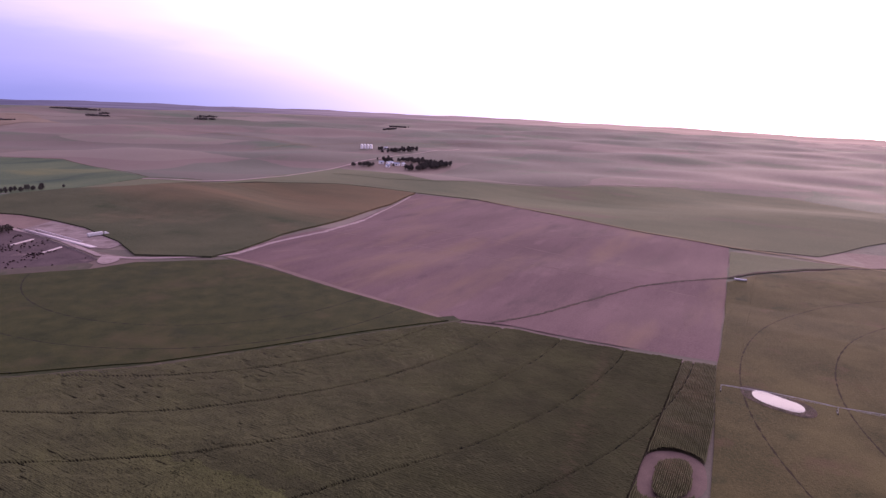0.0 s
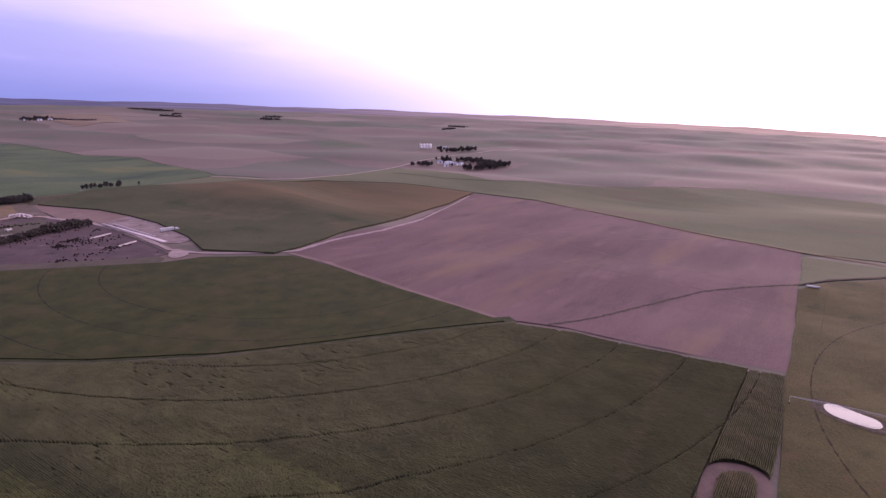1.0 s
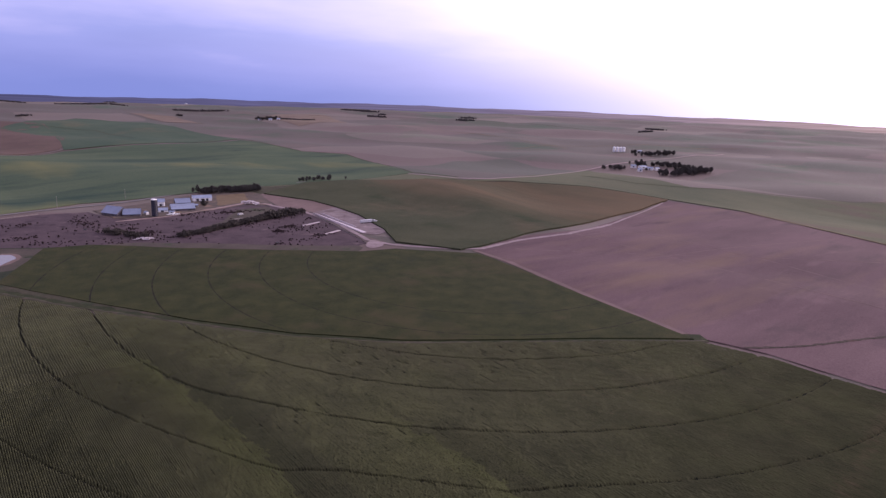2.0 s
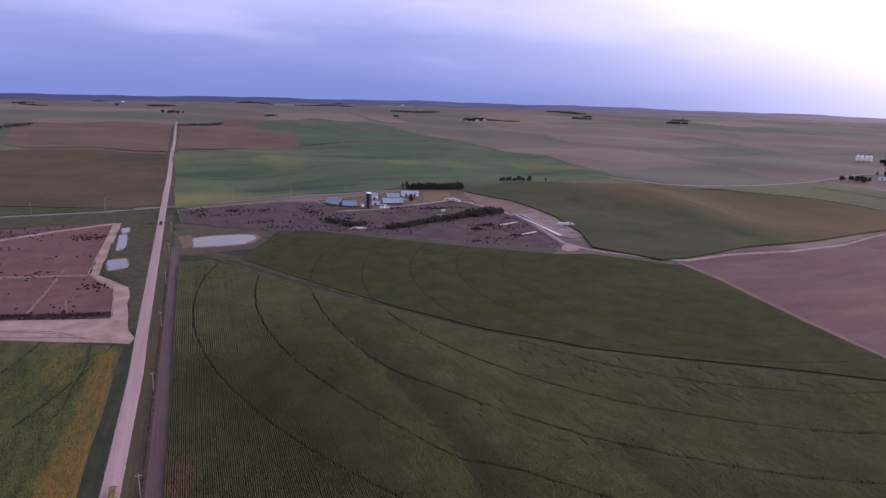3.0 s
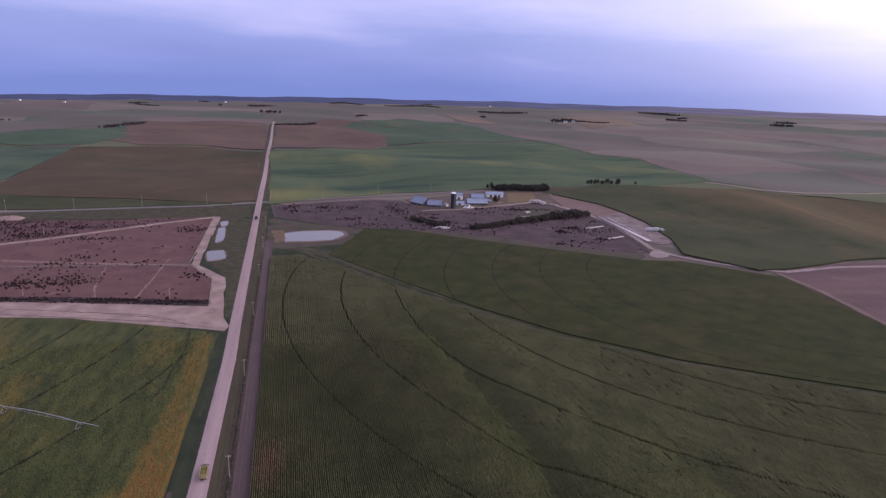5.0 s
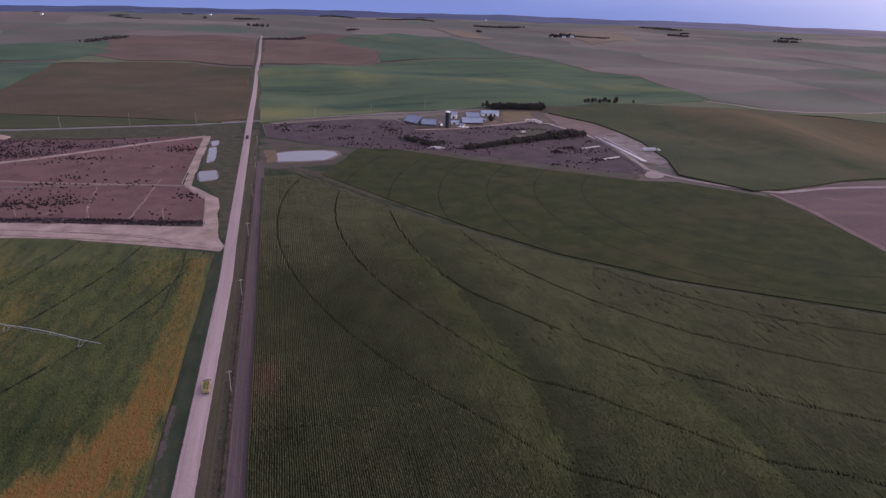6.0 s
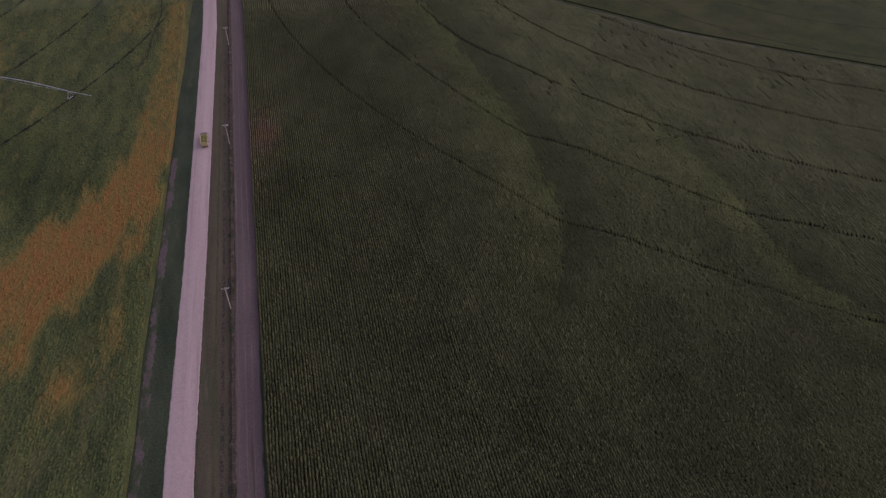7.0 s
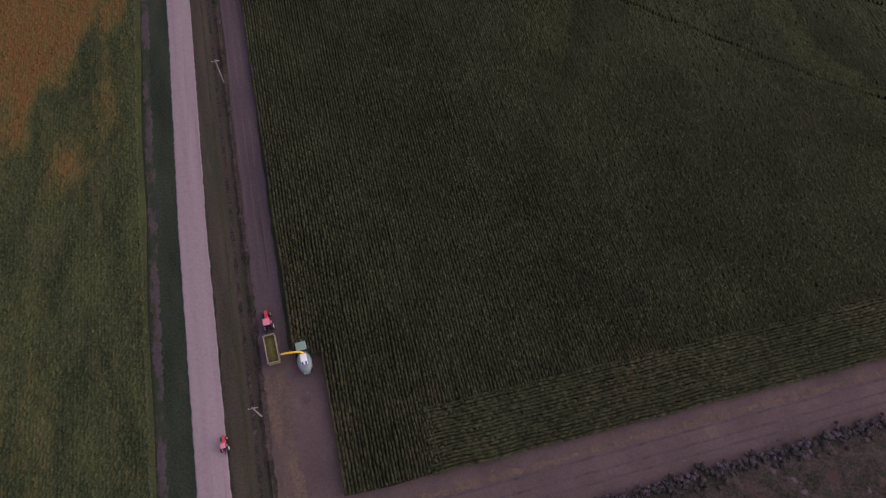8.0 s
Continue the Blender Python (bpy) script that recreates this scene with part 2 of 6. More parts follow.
M["corn_row"] = rings(crop_tone(ripening(surface("corn_leaves", (0.0190, 0.0210, 0.0112), (0.0755, 0.0760, 0.0365), 22, 0.27, bump=0.3, speckle=0.55, blotch=0.34, extra=[((0.054, 0.051, 0.028), 60, 0.56, 0.3)]), (0.088, 0.050, 0.033), (0.080, 0.062, 0.036), 0.8)), PIVOT_CENTRE, 383, 39.7, 0.23, (0.011, 0.012, 0.009), 100.0)
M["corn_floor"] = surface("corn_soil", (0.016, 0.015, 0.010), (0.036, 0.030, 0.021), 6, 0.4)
M["stubble"] = surface("stubble", (0.064, 0.041, 0.044), (0.112, 0.072, 0.076), 60, 1.2, streak=(0.25, 1.0), bump=0.4, speckle=0.6, extra=[((0.126, 0.084, 0.085), 40, 0.60, 0.14), ((0.060, 0.042, 0.044), 34, 0.57, 0.15), ((0.122, 0.084, 0.062), 90, 0.52, 0.2)], spec=0.05, rough=0.9)
M["olive"] = ripening(surface("ripening_crop", (0.026, 0.033, 0.0185), (0.053, 0.054, 0.032), 90, 2, bump=0.4, speckle=0.6, extra=[((0.0757, 0.0593, 0.0368), 150, 0.57, 0.2), ((0.0252, 0.0333, 0.0175), 80, 0.58, 0.15)], spec=0.03, rough=0.95), (0.088, 0.062, 0.038), (0.080, 0.060, 0.036), 50.0)
M["strip_green"] = surface("pale_green_crop", (0.058, 0.069, 0.044), (0.100, 0.099, 0.062), 90, 2.5, bump=0.3, streak=(1.0, 0.4), extra=[((0.100, 0.075, 0.062), 170, 0.57, 0.12)], spec=0.03, rough=0.95)
M["green"] = surface("green_crop", (0.035, 0.058, 0.042), (0.068, 0.089, 0.056), 120, 2.5, bump=0.3, speckle=0.6, streak=(0.35, 1.0), extra=[((0.092, 0.102, 0.052), 170, 0.55, 0.25), ((0.025, 0.043, 0.035), 110, 0.50, 0.2)], spec=0.03, rough=0.95)
M["dull_grass"] = surface("dull_trodden_grass", (0.040, 0.034, 0.028), (0.069, 0.057, 0.047), 20, 1.0, extra=[((0.034, 0.041, 0.024), 30, 0.55, 0.1)])
M["tan_soil"] = surface("tan_bare_soil", (0.082, 0.057, 0.040), (0.116, 0.082, 0.057), 8, 0.8)
M["dark_green"] = surface("deep_green_crop", (0.031, 0.054, 0.038), (0.060, 0.080, 0.053), 130, 3, bump=0.3, speckle=0.6, extra=[((0.080, 0.077, 0.050), 170, 0.55, 0.2)], spec=0.03, rough=0.95)
M["red_land"] = surface("ripe_soybean", (0.066, 0.047, 0.041), (0.104, 0.073, 0.061), 140, 3, bump=0.2, speckle=0.6, extra=[((0.062, 0.053, 0.038), 200, 0.54, 0.2)], spec=0.03, rough=0.95)
M["dark_brown"] = surface("ripe_corn", (0.042, 0.034, 0.023), (0.073, 0.055, 0.038), 120, 3, bump=0.3, speckle=0.6, extra=[((0.036, 0.040, 0.025), 200, 0.51, 0.2), ((0.082, 0.058, 0.041), 90, 0.58, 0.2)], spec=0.03, rough=0.95)
M["tan"] = surface("dry_pasture", (0.095, 0.069, 0.050), (0.133, 0.101, 0.077), 80, 3, spec=0.08, rough=0.85)
M["pen"] = surface("pen_soil", (0.066, 0.036, 0.036), (0.114, 0.064, 0.062), 24, 1.2, bump=0.4, speckle=0.7, extra=[((0.140, 0.086, 0.084), 30, 0.62, 0.14), ((0.046, 0.027, 0.029), 14, 0.60, 0.10)], spec=0.06, rough=0.9)
M["pen_dark"] = surface("damp_pen_soil", (0.036, 0.026, 0.030), (0.072, 0.051, 0.056), 22, 1.2, bump=0.4, speckle=0.7, extra=[((0.100, 0.072, 0.075), 30, 0.61, 0.1), ((0.026, 0.019, 0.022), 18, 0.57, 0.1)], spec=0.06, rough=0.9)
M["yard"] = surface("yard_grass", (0.047, 0.041, 0.034), (0.099, 0.077, 0.067), 18, 1.0, extra=[((0.159, 0.107, 0.075), 22, 0.58, 0.08)])
M["apron"] = surface("pale_caliche", (0.135, 0.096, 0.088), (0.270, 0.202, 0.186), 14, 0.8, bump=0.2, speckle=0.4, blotch=0.9, extra=[((0.096, 0.064, 0.058), 13, 0.60, 0.12), ((0.185, 0.142, 0.108), 26, 0.55, 0.15)])
M["pad"] = surface("concrete_pad", (0.098, 0.076, 0.076), (0.178, 0.142, 0.146), 14, 0.7, bump=0.15, blotch=0.9, extra=[((0.080, 0.058, 0.056), 16, 0.56, 0.10), ((0.215, 0.178, 0.182), 20, 0.60, 0.08)])
M["bunk"] = surface("cast_concrete", (0.330, 0.290, 0.300), (0.470, 0.420, 0.440), 6, 0.5, bump=0.15)
M["lane_grey"] = surface("grey_dirt_lane", (0.140, 0.108, 0.108), (0.235, 0.186, 0.190), 10, 0.7, bump=0.2, extra=[((0.105, 0.076, 0.074), 9, 0.58, 0.12)])
M["pad_brown"] = surface("bare_bank", (0.090, 0.064, 0.058), (0.142, 0.099, 0.092), 22, 1.0)
M["gravel"] = surface("gravel_road", (0.180, 0.134, 0.136), (0.272, 0.204, 0.206), 5, 0.5, bump=0.3, speckle=0.6, streak=(1.0, 0.03), extra=[((0.165, 0.122, 0.126), 1.6, 0.56, 0.15)])
M["tarmac"] = surface("worn_asphalt", (0.095, 0.088, 0.088), (0.150, 0.137, 0.135), 20, 0.5, bump=0.1, spec=0.03)
M["track"] = surface("dirt_track", (0.052, 0.038, 0.040), (0.092, 0.068, 0.069), 4, 0.6, speckle=0.7, streak=(1.0, 0.05), bump=0.3, extra=[((0.040, 0.034, 0.028), 3, 0.58, 0.12)])
M["headland"] = surface("bare_headland", (0.060, 0.042, 0.040), (0.112, 0.079, 0.072), 7, 0.45, bump=0.35, streak=(0.5, 0.5), extra=[((0.125, 0.088, 0.058), 7, 0.60, 0.15), ((0.150, 0.118, 0.085), 0.9, 0.70, 0.05), ((0.048, 0.034, 0.034), 5, 0.62, 0.15)])
M["weeds"] = surface("weedy_bank", (0.016, 0.015, 0.011), (0.060, 0.044, 0.038), 4, 0.5, bump=0.6, speckle=0.9, blotch=0.9, extra=[((0.090, 0.066, 0.070), 4.5, 0.60, 0.06), ((0.056, 0.031, 0.025), 9, 0.55, 0.12), ((0.020, 0.026, 0.013), 3, 0.58, 0.08)])
M["swale"] = surface("grass_waterway", (0.013, 0.018, 0.009), (0.036, 0.040, 0.019), 9, 0.9, bump=0.6, speckle=0.8)
M["soy"] = ripening(crop_tone(rings(surface("soybean_canopy", (0.012, 0.018, 0.010), (0.065, 0.072, 0.027), 6, 0.5, bump=0.6, speckle=0.85, blotch=0.6, streak=(1.0, 0.28), extra=[((0.074, 0.067, 0.027), 7, 0.55, 0.16), ((0.015, 0.025, 0.017), 14, 0.55, 0.2), ((0.088, 0.076, 0.028), 0.8, 0.61, 0.10)]), (-422.0, 455.0), 382, 40, 0.45, (0.012, 0.011, 0.009))), (0.120, 0.058, 0.020), (0.086, 0.068, 0.023))
M["east"] = rings(surface("pivot_pasture", (0.025, 0.026, 0.011), (0.060, 0.051, 0.023), 45, 1.2, bump=0.5, speckle=0.7, extra=[((0.062, 0.040, 0.025), 34, 0.57, 0.15), ((0.022, 0.026, 0.012), 30, 0.57, 0.12), ((0.070, 0.061, 0.027), 110, 0.52, 0.2)], spec=0.04, rough=0.9), (400.0, -300.0), 300, 50, 0.40, (0.020, 0.015, 0.010))
M["hedge_line"] = surface("fence_line_grass", (0.027, 0.029, 0.016), (0.050, 0.046, 0.024), 14, 1.0)
M["dry_line"] = surface("dry_fence_line", (0.099, 0.079, 0.047), (0.142, 0.112, 0.069), 14, 1.0)
M["water"] = bpy.data.materials.new("still_water")
M["water"].use_nodes = True
_w = M["water"].node_tree.nodes["Principled BSDF"]
_w.inputs["Base Color"].default_value = (0.045, 0.045, 0.055, 1)
_w.inputs["Roughness"].default_value = 0.12
_w.inputs["IOR"].default_value = 1.33
_w.inputs["Specular IOR Level"].default_value = 0.5
M["leaf"] = leafy(surface("tree_leaves", (0.075, 0.070, 0.066), (0.120, 0.112, 0.104), 6, 1.5, bump=0.0))
M["brush"] = surface("low_brush_leaves", (0.024, 0.022, 0.020), (0.056, 0.048, 0.042), 3, 0.5, bump=0.6)
M["weed_head"] = surface("violet_weed_heads", (0.040, 0.031, 0.036), (0.092, 0.072, 0.080), 1.5, 0.2, bump=0.4)
# dark stuff of the manure bank and of the lumps put in for cattle
M["manure_and_herd"] = surface("manure_and_herd_dark", (0.010, 0.007, 0.008), (0.030, 0.020, 0.020), 2, 0.4, bump=0.5)
M["wheel_lane"] = surface("crushed_wheel_lane", (0.012, 0.012, 0.009), (0.032, 0.029, 0.018), 2, 0.4, bump=0.4)
M["bark"] = plain("bark", (0.10, 0.075, 0.055), 0.9)
M["timber"] = plain("weathered_timber", (0.23, 0.20, 0.18), 0.85)
M["roof_grey"] = plain("galvanised_sheet", (0.150, 0.180, 0.250), 0.5, 0.2, size=2.0)
M["roof_pale"] = plain("pale_sheet_roof", (0.190, 0.225, 0.300), 0.5, 0.1, size=2.0)
M["white"] = plain("white_paint", (0.68, 0.68, 0.68), 0.5, wear=0.14, size=1.0)
M["silo_dark"] = plain("dark_silo_staves", (0.015, 0.016, 0.030), 0.6, wear=0.3, size=1.5)
M["wall_red"] = plain("dark_barn_board", (0.085, 0.072, 0.080), 0.8, size=1.0)
M["glass"] = plain("dark_glass", (0.02, 0.025, 0.03), 0.08, wear=0.1)
M["tyre"] = plain("tyre_rubber", (0.03, 0.03, 0.03), 0.85)
M["rim"] = plain("wheel_rim", (0.72, 0.70, 0.66), 0.5)
M["red_paint"] = plain("red_paint", (0.50, 0.03, 0.05), 0.4, wear=0.15)
M["yellow_paint"] = plain("yellow_paint", (0.75, 0.45, 0.03), 0.4, wear=0.15)
M["ochre"] = plain("dusty_ochre_box", (0.250, 0.200, 0.100), 0.6)
M["silage"] = surface("chopped_maize", (0.066, 0.062, 0.022), (0.135, 0.122, 0.045), 1.0, 0.2, bump=0.8)
M["machine_green"] = plain("pale_green_paint", (0.17, 0.25, 0.18), 0.5, wear=0.2)
M["dark_metal"] = plain("dark_steel", (0.05, 0.05, 0.055), 0.5, 0.4)
M["bare_patchy"] = surface("patchy_bare_strip", (0.044, 0.034, 0.035), (0.084, 0.062, 0.064), 5, 0.5, bump=0.4, speckle=0.9, streak=(1.0, 0.4), extra=[((0.026, 0.031, 0.018), 5, 0.45, 0.10)])
M["machine_grey"] = plain("grey_green_machine_paint", (0.145, 0.187, 0.170), 0.5, wear=0.2)
M["trailer_paint"] = plain("dusty_white_trailer", (0.36, 0.36, 0.38), 0.5, wear=0.15, size=1.0)
# dark band colour, broken by pen soil, for the row of cattle
M["mud"] = surface("cattle_row_dark", (0.016, 0.012, 0.014), (0.030, 0.020, 0.022), 3, 0.5, bump=0.4, extra=[((0.085, 0.050, 0.052), 4, 0.55, 0.04)])
M["green_ripe"] = ripening(surface("yellowing_green_crop", (0.033, 0.055, 0.037), (0.074, 0.093, 0.054), 110, 2.5, bump=0.3, speckle=0.6, streak=(0.35, 1.0), extra=[((0.023, 0.042, 0.031), 120, 0.50, 0.18)], spec=0.03, rough=0.95), (0.108, 0.110, 0.048), (0.120, 0.118, 0.051), 60.0)
M["pen_north"] = surface("shaded_pen_soil", (0.052, 0.029, 0.031), (0.092, 0.053, 0.055), 24, 1.2, bump=0.4, speckle=0.7, extra=[((0.116, 0.071, 0.076), 30, 0.60, 0.12), ((0.030, 0.020, 0.023), 16, 0.55, 0.12)], streak=(0.4, 1.0), spec=0.06, rough=0.9)
M["pen_trail"] = surface("worn_pen_trail", (0.110, 0.072, 0.068), (0.185, 0.128, 0.118), 4, 0.8, bump=0.2, extra=[((0.090, 0.052, 0.052), 5, 0.56, 0.1)])
M["verge_olive"] = surface("olive_verge_grass", (0.022, 0.023, 0.015), (0.060, 0.054, 0.035), 9, 0.6, bump=0.5, speckle=0.8, extra=[((0.066, 0.050, 0.038), 8, 0.57, 0.14), ((0.024, 0.034, 0.018), 12, 0.56, 0.12)])
M["dull_tan"] = surface("dull_tan_lot", (0.080, 0.060, 0.038), (0.135, 0.099, 0.062), 12, 0.8)
# leaf colour raised toward pale grey, with the haze of distance painted in
M["far_leaf"] = leafy(surface("hazed_far_tree_leaves", (0.075, 0.070, 0.070), (0.118, 0.108, 0.108), 8, 2.0, bump=0.0))
M["litter"] = surface("corn_litter", (0.062, 0.043, 0.037), (0.138, 0.096, 0.066), 5, 0.4, bump=0.5, speckle=0.8, streak=(1.0, 0.22), extra=[((0.078, 0.054, 0.050), 3.5, 0.47, 0.2), ((0.17, 0.13, 0.09), 0.5, 0.66, 0.05)])
M["rail_tan"] = plain("pale_tan_rail", (0.30, 0.245, 0.175), 0.7)
M["header_green"] = plain("dull_green_header", (0.13, 0.20, 0.13), 0.5)
M["pink_paint"] = plain("sun_faded_red_paint", (0.55, 0.17, 0.20), 0.5, wear=0.12)
M["zinc"] = plain("zinc_steel", (0.34, 0.35, 0.38), 0.45, 0.5)



# ---- plan of the land ----
GULLY_A = [(66, 105), (78, 128), (85, 139), (91, 155), (94, 180), (95, 215), (94, 256), (89, 303), (80, 350), (60, 381), (30, 488)]
GULLY_B = [(170, 85), (160, 103), (159, 124), (159, 156), (155, 197), (150, 225)]


def height(x, y):
    """Height of the land: level round the near fields, rolling farther out, rising gently to the skyline."""
    r = np.hypot(x, y)
    far = np.clip((r - 1700.0) / 3200.0, 0.0, 1.0)
    u = np.clip((r - 600.0) / 520.0, 0.0, 1.0)
    u = u * u * (3.0 - 2.0 * u)
    roll = 4.5 * np.sin(x / 78.0 + 0.6) * np.cos(y / 115.0 + 0.3) + 4.5 * np.sin((x + 1.3 * y) / 150.0 + 2.0)
    # the skyline stands highest beyond the far farm and falls off to both sides
    turn = np.degrees(np.arctan2(x, y))
    skyline = 145.0 - 4890.0 * np.tan(np.radians(0.80 + 0.00012 * np.minimum((turn - 45.0) ** 2, 5500.0)))
    beyond = 46.0 * np.clip((r - 3700.0) / 1190.0, 0.0, 1.0) ** 2
    # two shallow gullies through the near corn, the western bank long and the eastern one short
    gully = np.zeros(np.shape(x))
    for line, lo, hi, deep in ((GULLY_A, 105.0, 400.0, 4.2), (GULLY_B, 70.0, 220.0, 3.4)):
        off = x - np.interp(y, [p[1] for p in line], [p[0] for p in line])
        gully = gully + deep * np.exp(-(off / np.where(off < 0, 17.0, 10.0)) ** 2) * np.clip((y - lo) / 40.0, 0, 1) * np.clip((hi - y) / 120.0, 0, 1)
    # folds of the hill under the olive crop, and shorter folds in the far land
    hill = np.clip(1.0 - ((x - 620.0) / 230.0) ** 2 - ((y - 690.0) / 190.0) ** 2, 0, 1)
    fold = 5.5 * hill * np.sin((0.8 * x - 0.35 * y) / 36.0 + 0.6) + 1.5 * u * np.sin(x / 41.0 + 0.8 * np.sin(y / 160.0)) * np.cos(y / 130.0 + 1.0)
    # low swells under the stubble
    swell = 1.3 * np.sin(x / 31.0 + y / 52.0) * np.clip((x - 330.0) / 200.0, 0, 1) * np.clip((900.0 - r) / 300.0, 0, 1)
    return swell + fold - beyond - gully + skyline * far ** 1.6 + u * roll



def lift(x, y):
    """How far a surface laid on the land stands clear of the coarser sheet below it."""
    return 0.9 * np.clip((np.hypot(x, y) - 380.0) / 750.0, 0.0, 1.0)


def part(name, bm, material, parent=None, label="", smooth=False):
    mesh = bpy.data.meshes.new(name)
    bm.to_mesh(mesh)
    bm.free()
    if smooth:
        mesh.polygons.foreach_set("use_smooth", [True] * len(mesh.polygons))
    mesh.materials.append(material)
    ob = new(name, mesh)
    if parent is not None:
        ob.parent = parent
    if label:
        ob["label"] = label
    return ob


def from_arrays(name, verts, faces, material, parent=None, smooth=False):
    mesh = bpy.data.meshes.new(name)
    mesh.from_pydata([tuple(v) for v in verts], [], [tuple(f) for f in faces])
    mesh.update()
    if smooth:
        mesh.polygons.foreach_set("use_smooth", [True] * len(mesh.polygons))
    mesh.materials.append(material)
    ob = new(name, mesh)
    if parent is not None:
        ob.parent = parent
    return ob


def thing(name, label, category, m=None, group="", kind=""):
    ob = new(name)
    ob.empty_display_size = 0.5
    if m is not None:
        ob.matrix_basis = m
    return tagged(ob, label, category, group, kind)


def spot(x, y, turn=0.0, up=0.0):
    return pose(x, y, float(height(x, y)) + float(lift(x, y)) + up, 0, 0, turn)


def rounded(pts, rounds=2):
    """Corners of a closed outline cut off and smoothed."""
    for _ in range(rounds):
        pts = [tuple(np.array(a) * (1 - s) + np.array(b) * s) for a, b in zip(pts, pts[1:] + pts[:1]) for s in (0.25, 0.75)]
    return pts


def wobbly(pts, step, size, seed):
    """The outline broken into short runs, each a little off the line, as a field's edge is."""
    rnd = random.Random(seed)
    out = []
    for a, b in zip(pts, pts[1:] + pts[:1]):
        a, b = np.array(a), np.array(b)
        k = max(1, int(np.hypot(*(b - a)) / step))
        for i in range(k):
            p = a + (b - a) * i / k
            if i:
                p = p + np.array([rnd.uniform(-size, size), rnd.uniform(-size, size)])
            out.append(tuple(p))
    return out


def sheet(name, pts, up, material, label, category, kind="structure", step=60.0, thick=0.0):
    """A surface that follows the land inside an outline; thick: depth of its edge, for a standing crop."""
    bm = bmesh.new()
    corners = [bm.verts.new((x, y, 0)) for x, y in pts]
    for tri in tessellate_polygon([[Vector((x, y, 0)) for x, y in pts]]):
        bm.faces.new([corners[i] for i in tri])
    xs, ys = [p[0] for p in pts], [p[1] for p in pts]
    for axis, lo, hi in ((0, min(xs), max(xs)), (1, min(ys), max(ys))):
        normal = (1, 0, 0) if axis == 0 else (0, 1, 0)
        at = math.ceil(lo / step) * step
        while at < hi:
            bmesh.ops.bisect_plane(bm, geom=bm.verts[:] + bm.edges[:] + bm.faces[:], plane_co=tuple(c * at for c in normal), plane_no=normal)
            at += step
    rim = [e for e in bm.edges if e.is_boundary]
    if thick:
        made = bmesh.ops.extrude_edge_only(bm, edges=rim)
        low = {v for v in made["geom"] if isinstance(v, bmesh.types.BMVert)}
    else:
        low = set()
    for v in bm.verts:
        x, y = v.co.x, v.co.y
        v.co.z = height(x, y) + lift(x, y) + up - (thick if v in low else 0.0)
    bmesh.ops.recalc_face_normals(bm, faces=bm.faces[:])
    up_sum = sum(f.normal.z * f.calc_area() for f in bm.faces)
    if up_sum < 0:
        bmesh.ops.reverse_faces(bm, faces=bm.faces[:])
    ob = part(name, bm, material)
    return tagged(ob, label, category, kind=kind)


def along(pts, step):
    """Points every step metres along a line, with the way across it."""
    out = []
    for a, b in zip(pts, pts[1:]):
        a, b = np.array(a, float), np.array(b, float)
        k = max(1, int(round(np.hypot(*(b - a)) / step)))
        out += [a + (b - a) * i / k for i in range(k)]
    out.append(np.array(pts[-1], float))
    out = np.array(out)
    way = np.gradient(out, axis=0)
    way /= np.hypot(way[:, 0], way[:, 1])[:, None]
    return out, np.stack([-way[:, 1], way[:, 0]], axis=1)


def strip(name, pts, width, up, material, label, category, step=15.0, ragged=0.0, crown=0.0, seed=1):
    """A road, track or line of growth that follows the land, with ragged edges and a low crown."""
    mid, across = along(pts, step)
    rnd = np.random.RandomState(seed)
    cols = []
    for s, z in ((-1, -0.12), (-0.93, 0), (0, crown), (0.93, 0), (1, -0.12)):
        w = width / 2 * s + (rnd.uniform(-ragged, ragged, len(mid)) if s else 0)
        p = mid + across * np.reshape(w, (-1, 1))
        cols.append(np.c_[p, height(p[:, 0], p[:, 1]) + lift(p[:, 0], p[:, 1]) + up + z])
    v = np.stack(cols, 1).reshape(-1, 3)
    faces = [(i * 5 + j + 1, i * 5 + j, (i + 1) * 5 + j, (i + 1) * 5 + j + 1) for i in range(len(mid) - 1) for j in range(4)]
    ob = from_arrays(name, v, faces, material)
    return tagged(ob, label, category, kind="structure")


# ---- the land, one sheet to the skyline ----
def build_ground():
    rings_at = np.concatenate([[0], np.arange(20, 425, 10), np.arange(435, 900, 15), np.arange(915, 4880, 30), [4890]])
    n = 240
    a = np.linspace(0, 2 * np.pi, n, endpoint=False)
    v = [(0, 0, 0)]
    for r in rings_at[1:]:
        x, y = r * np.sin(a), r * np.cos(a)
        v += list(zip(x, y, height(x, y) - 0.5 * ((x > -12) & (x < 385) & (y > 20) & (y < 420))))
    f = [(0, 1 + (j + 1) % n, 1 + j) for j in range(n)]
    for i in range(len(rings_at) - 2):
        b, c = 1 + i * n, 1 + (i + 1) * n
        f += [(b + j, b + (j + 1) % n, c + (j + 1) % n, c + j) for j in range(n)]
    ob = from_arrays("ground", v, f, M["far_land"], smooth=True)
    tagged(ob, "rolling brown and olive farmland reaching the skyline", "ground", kind="structure")


build_ground()


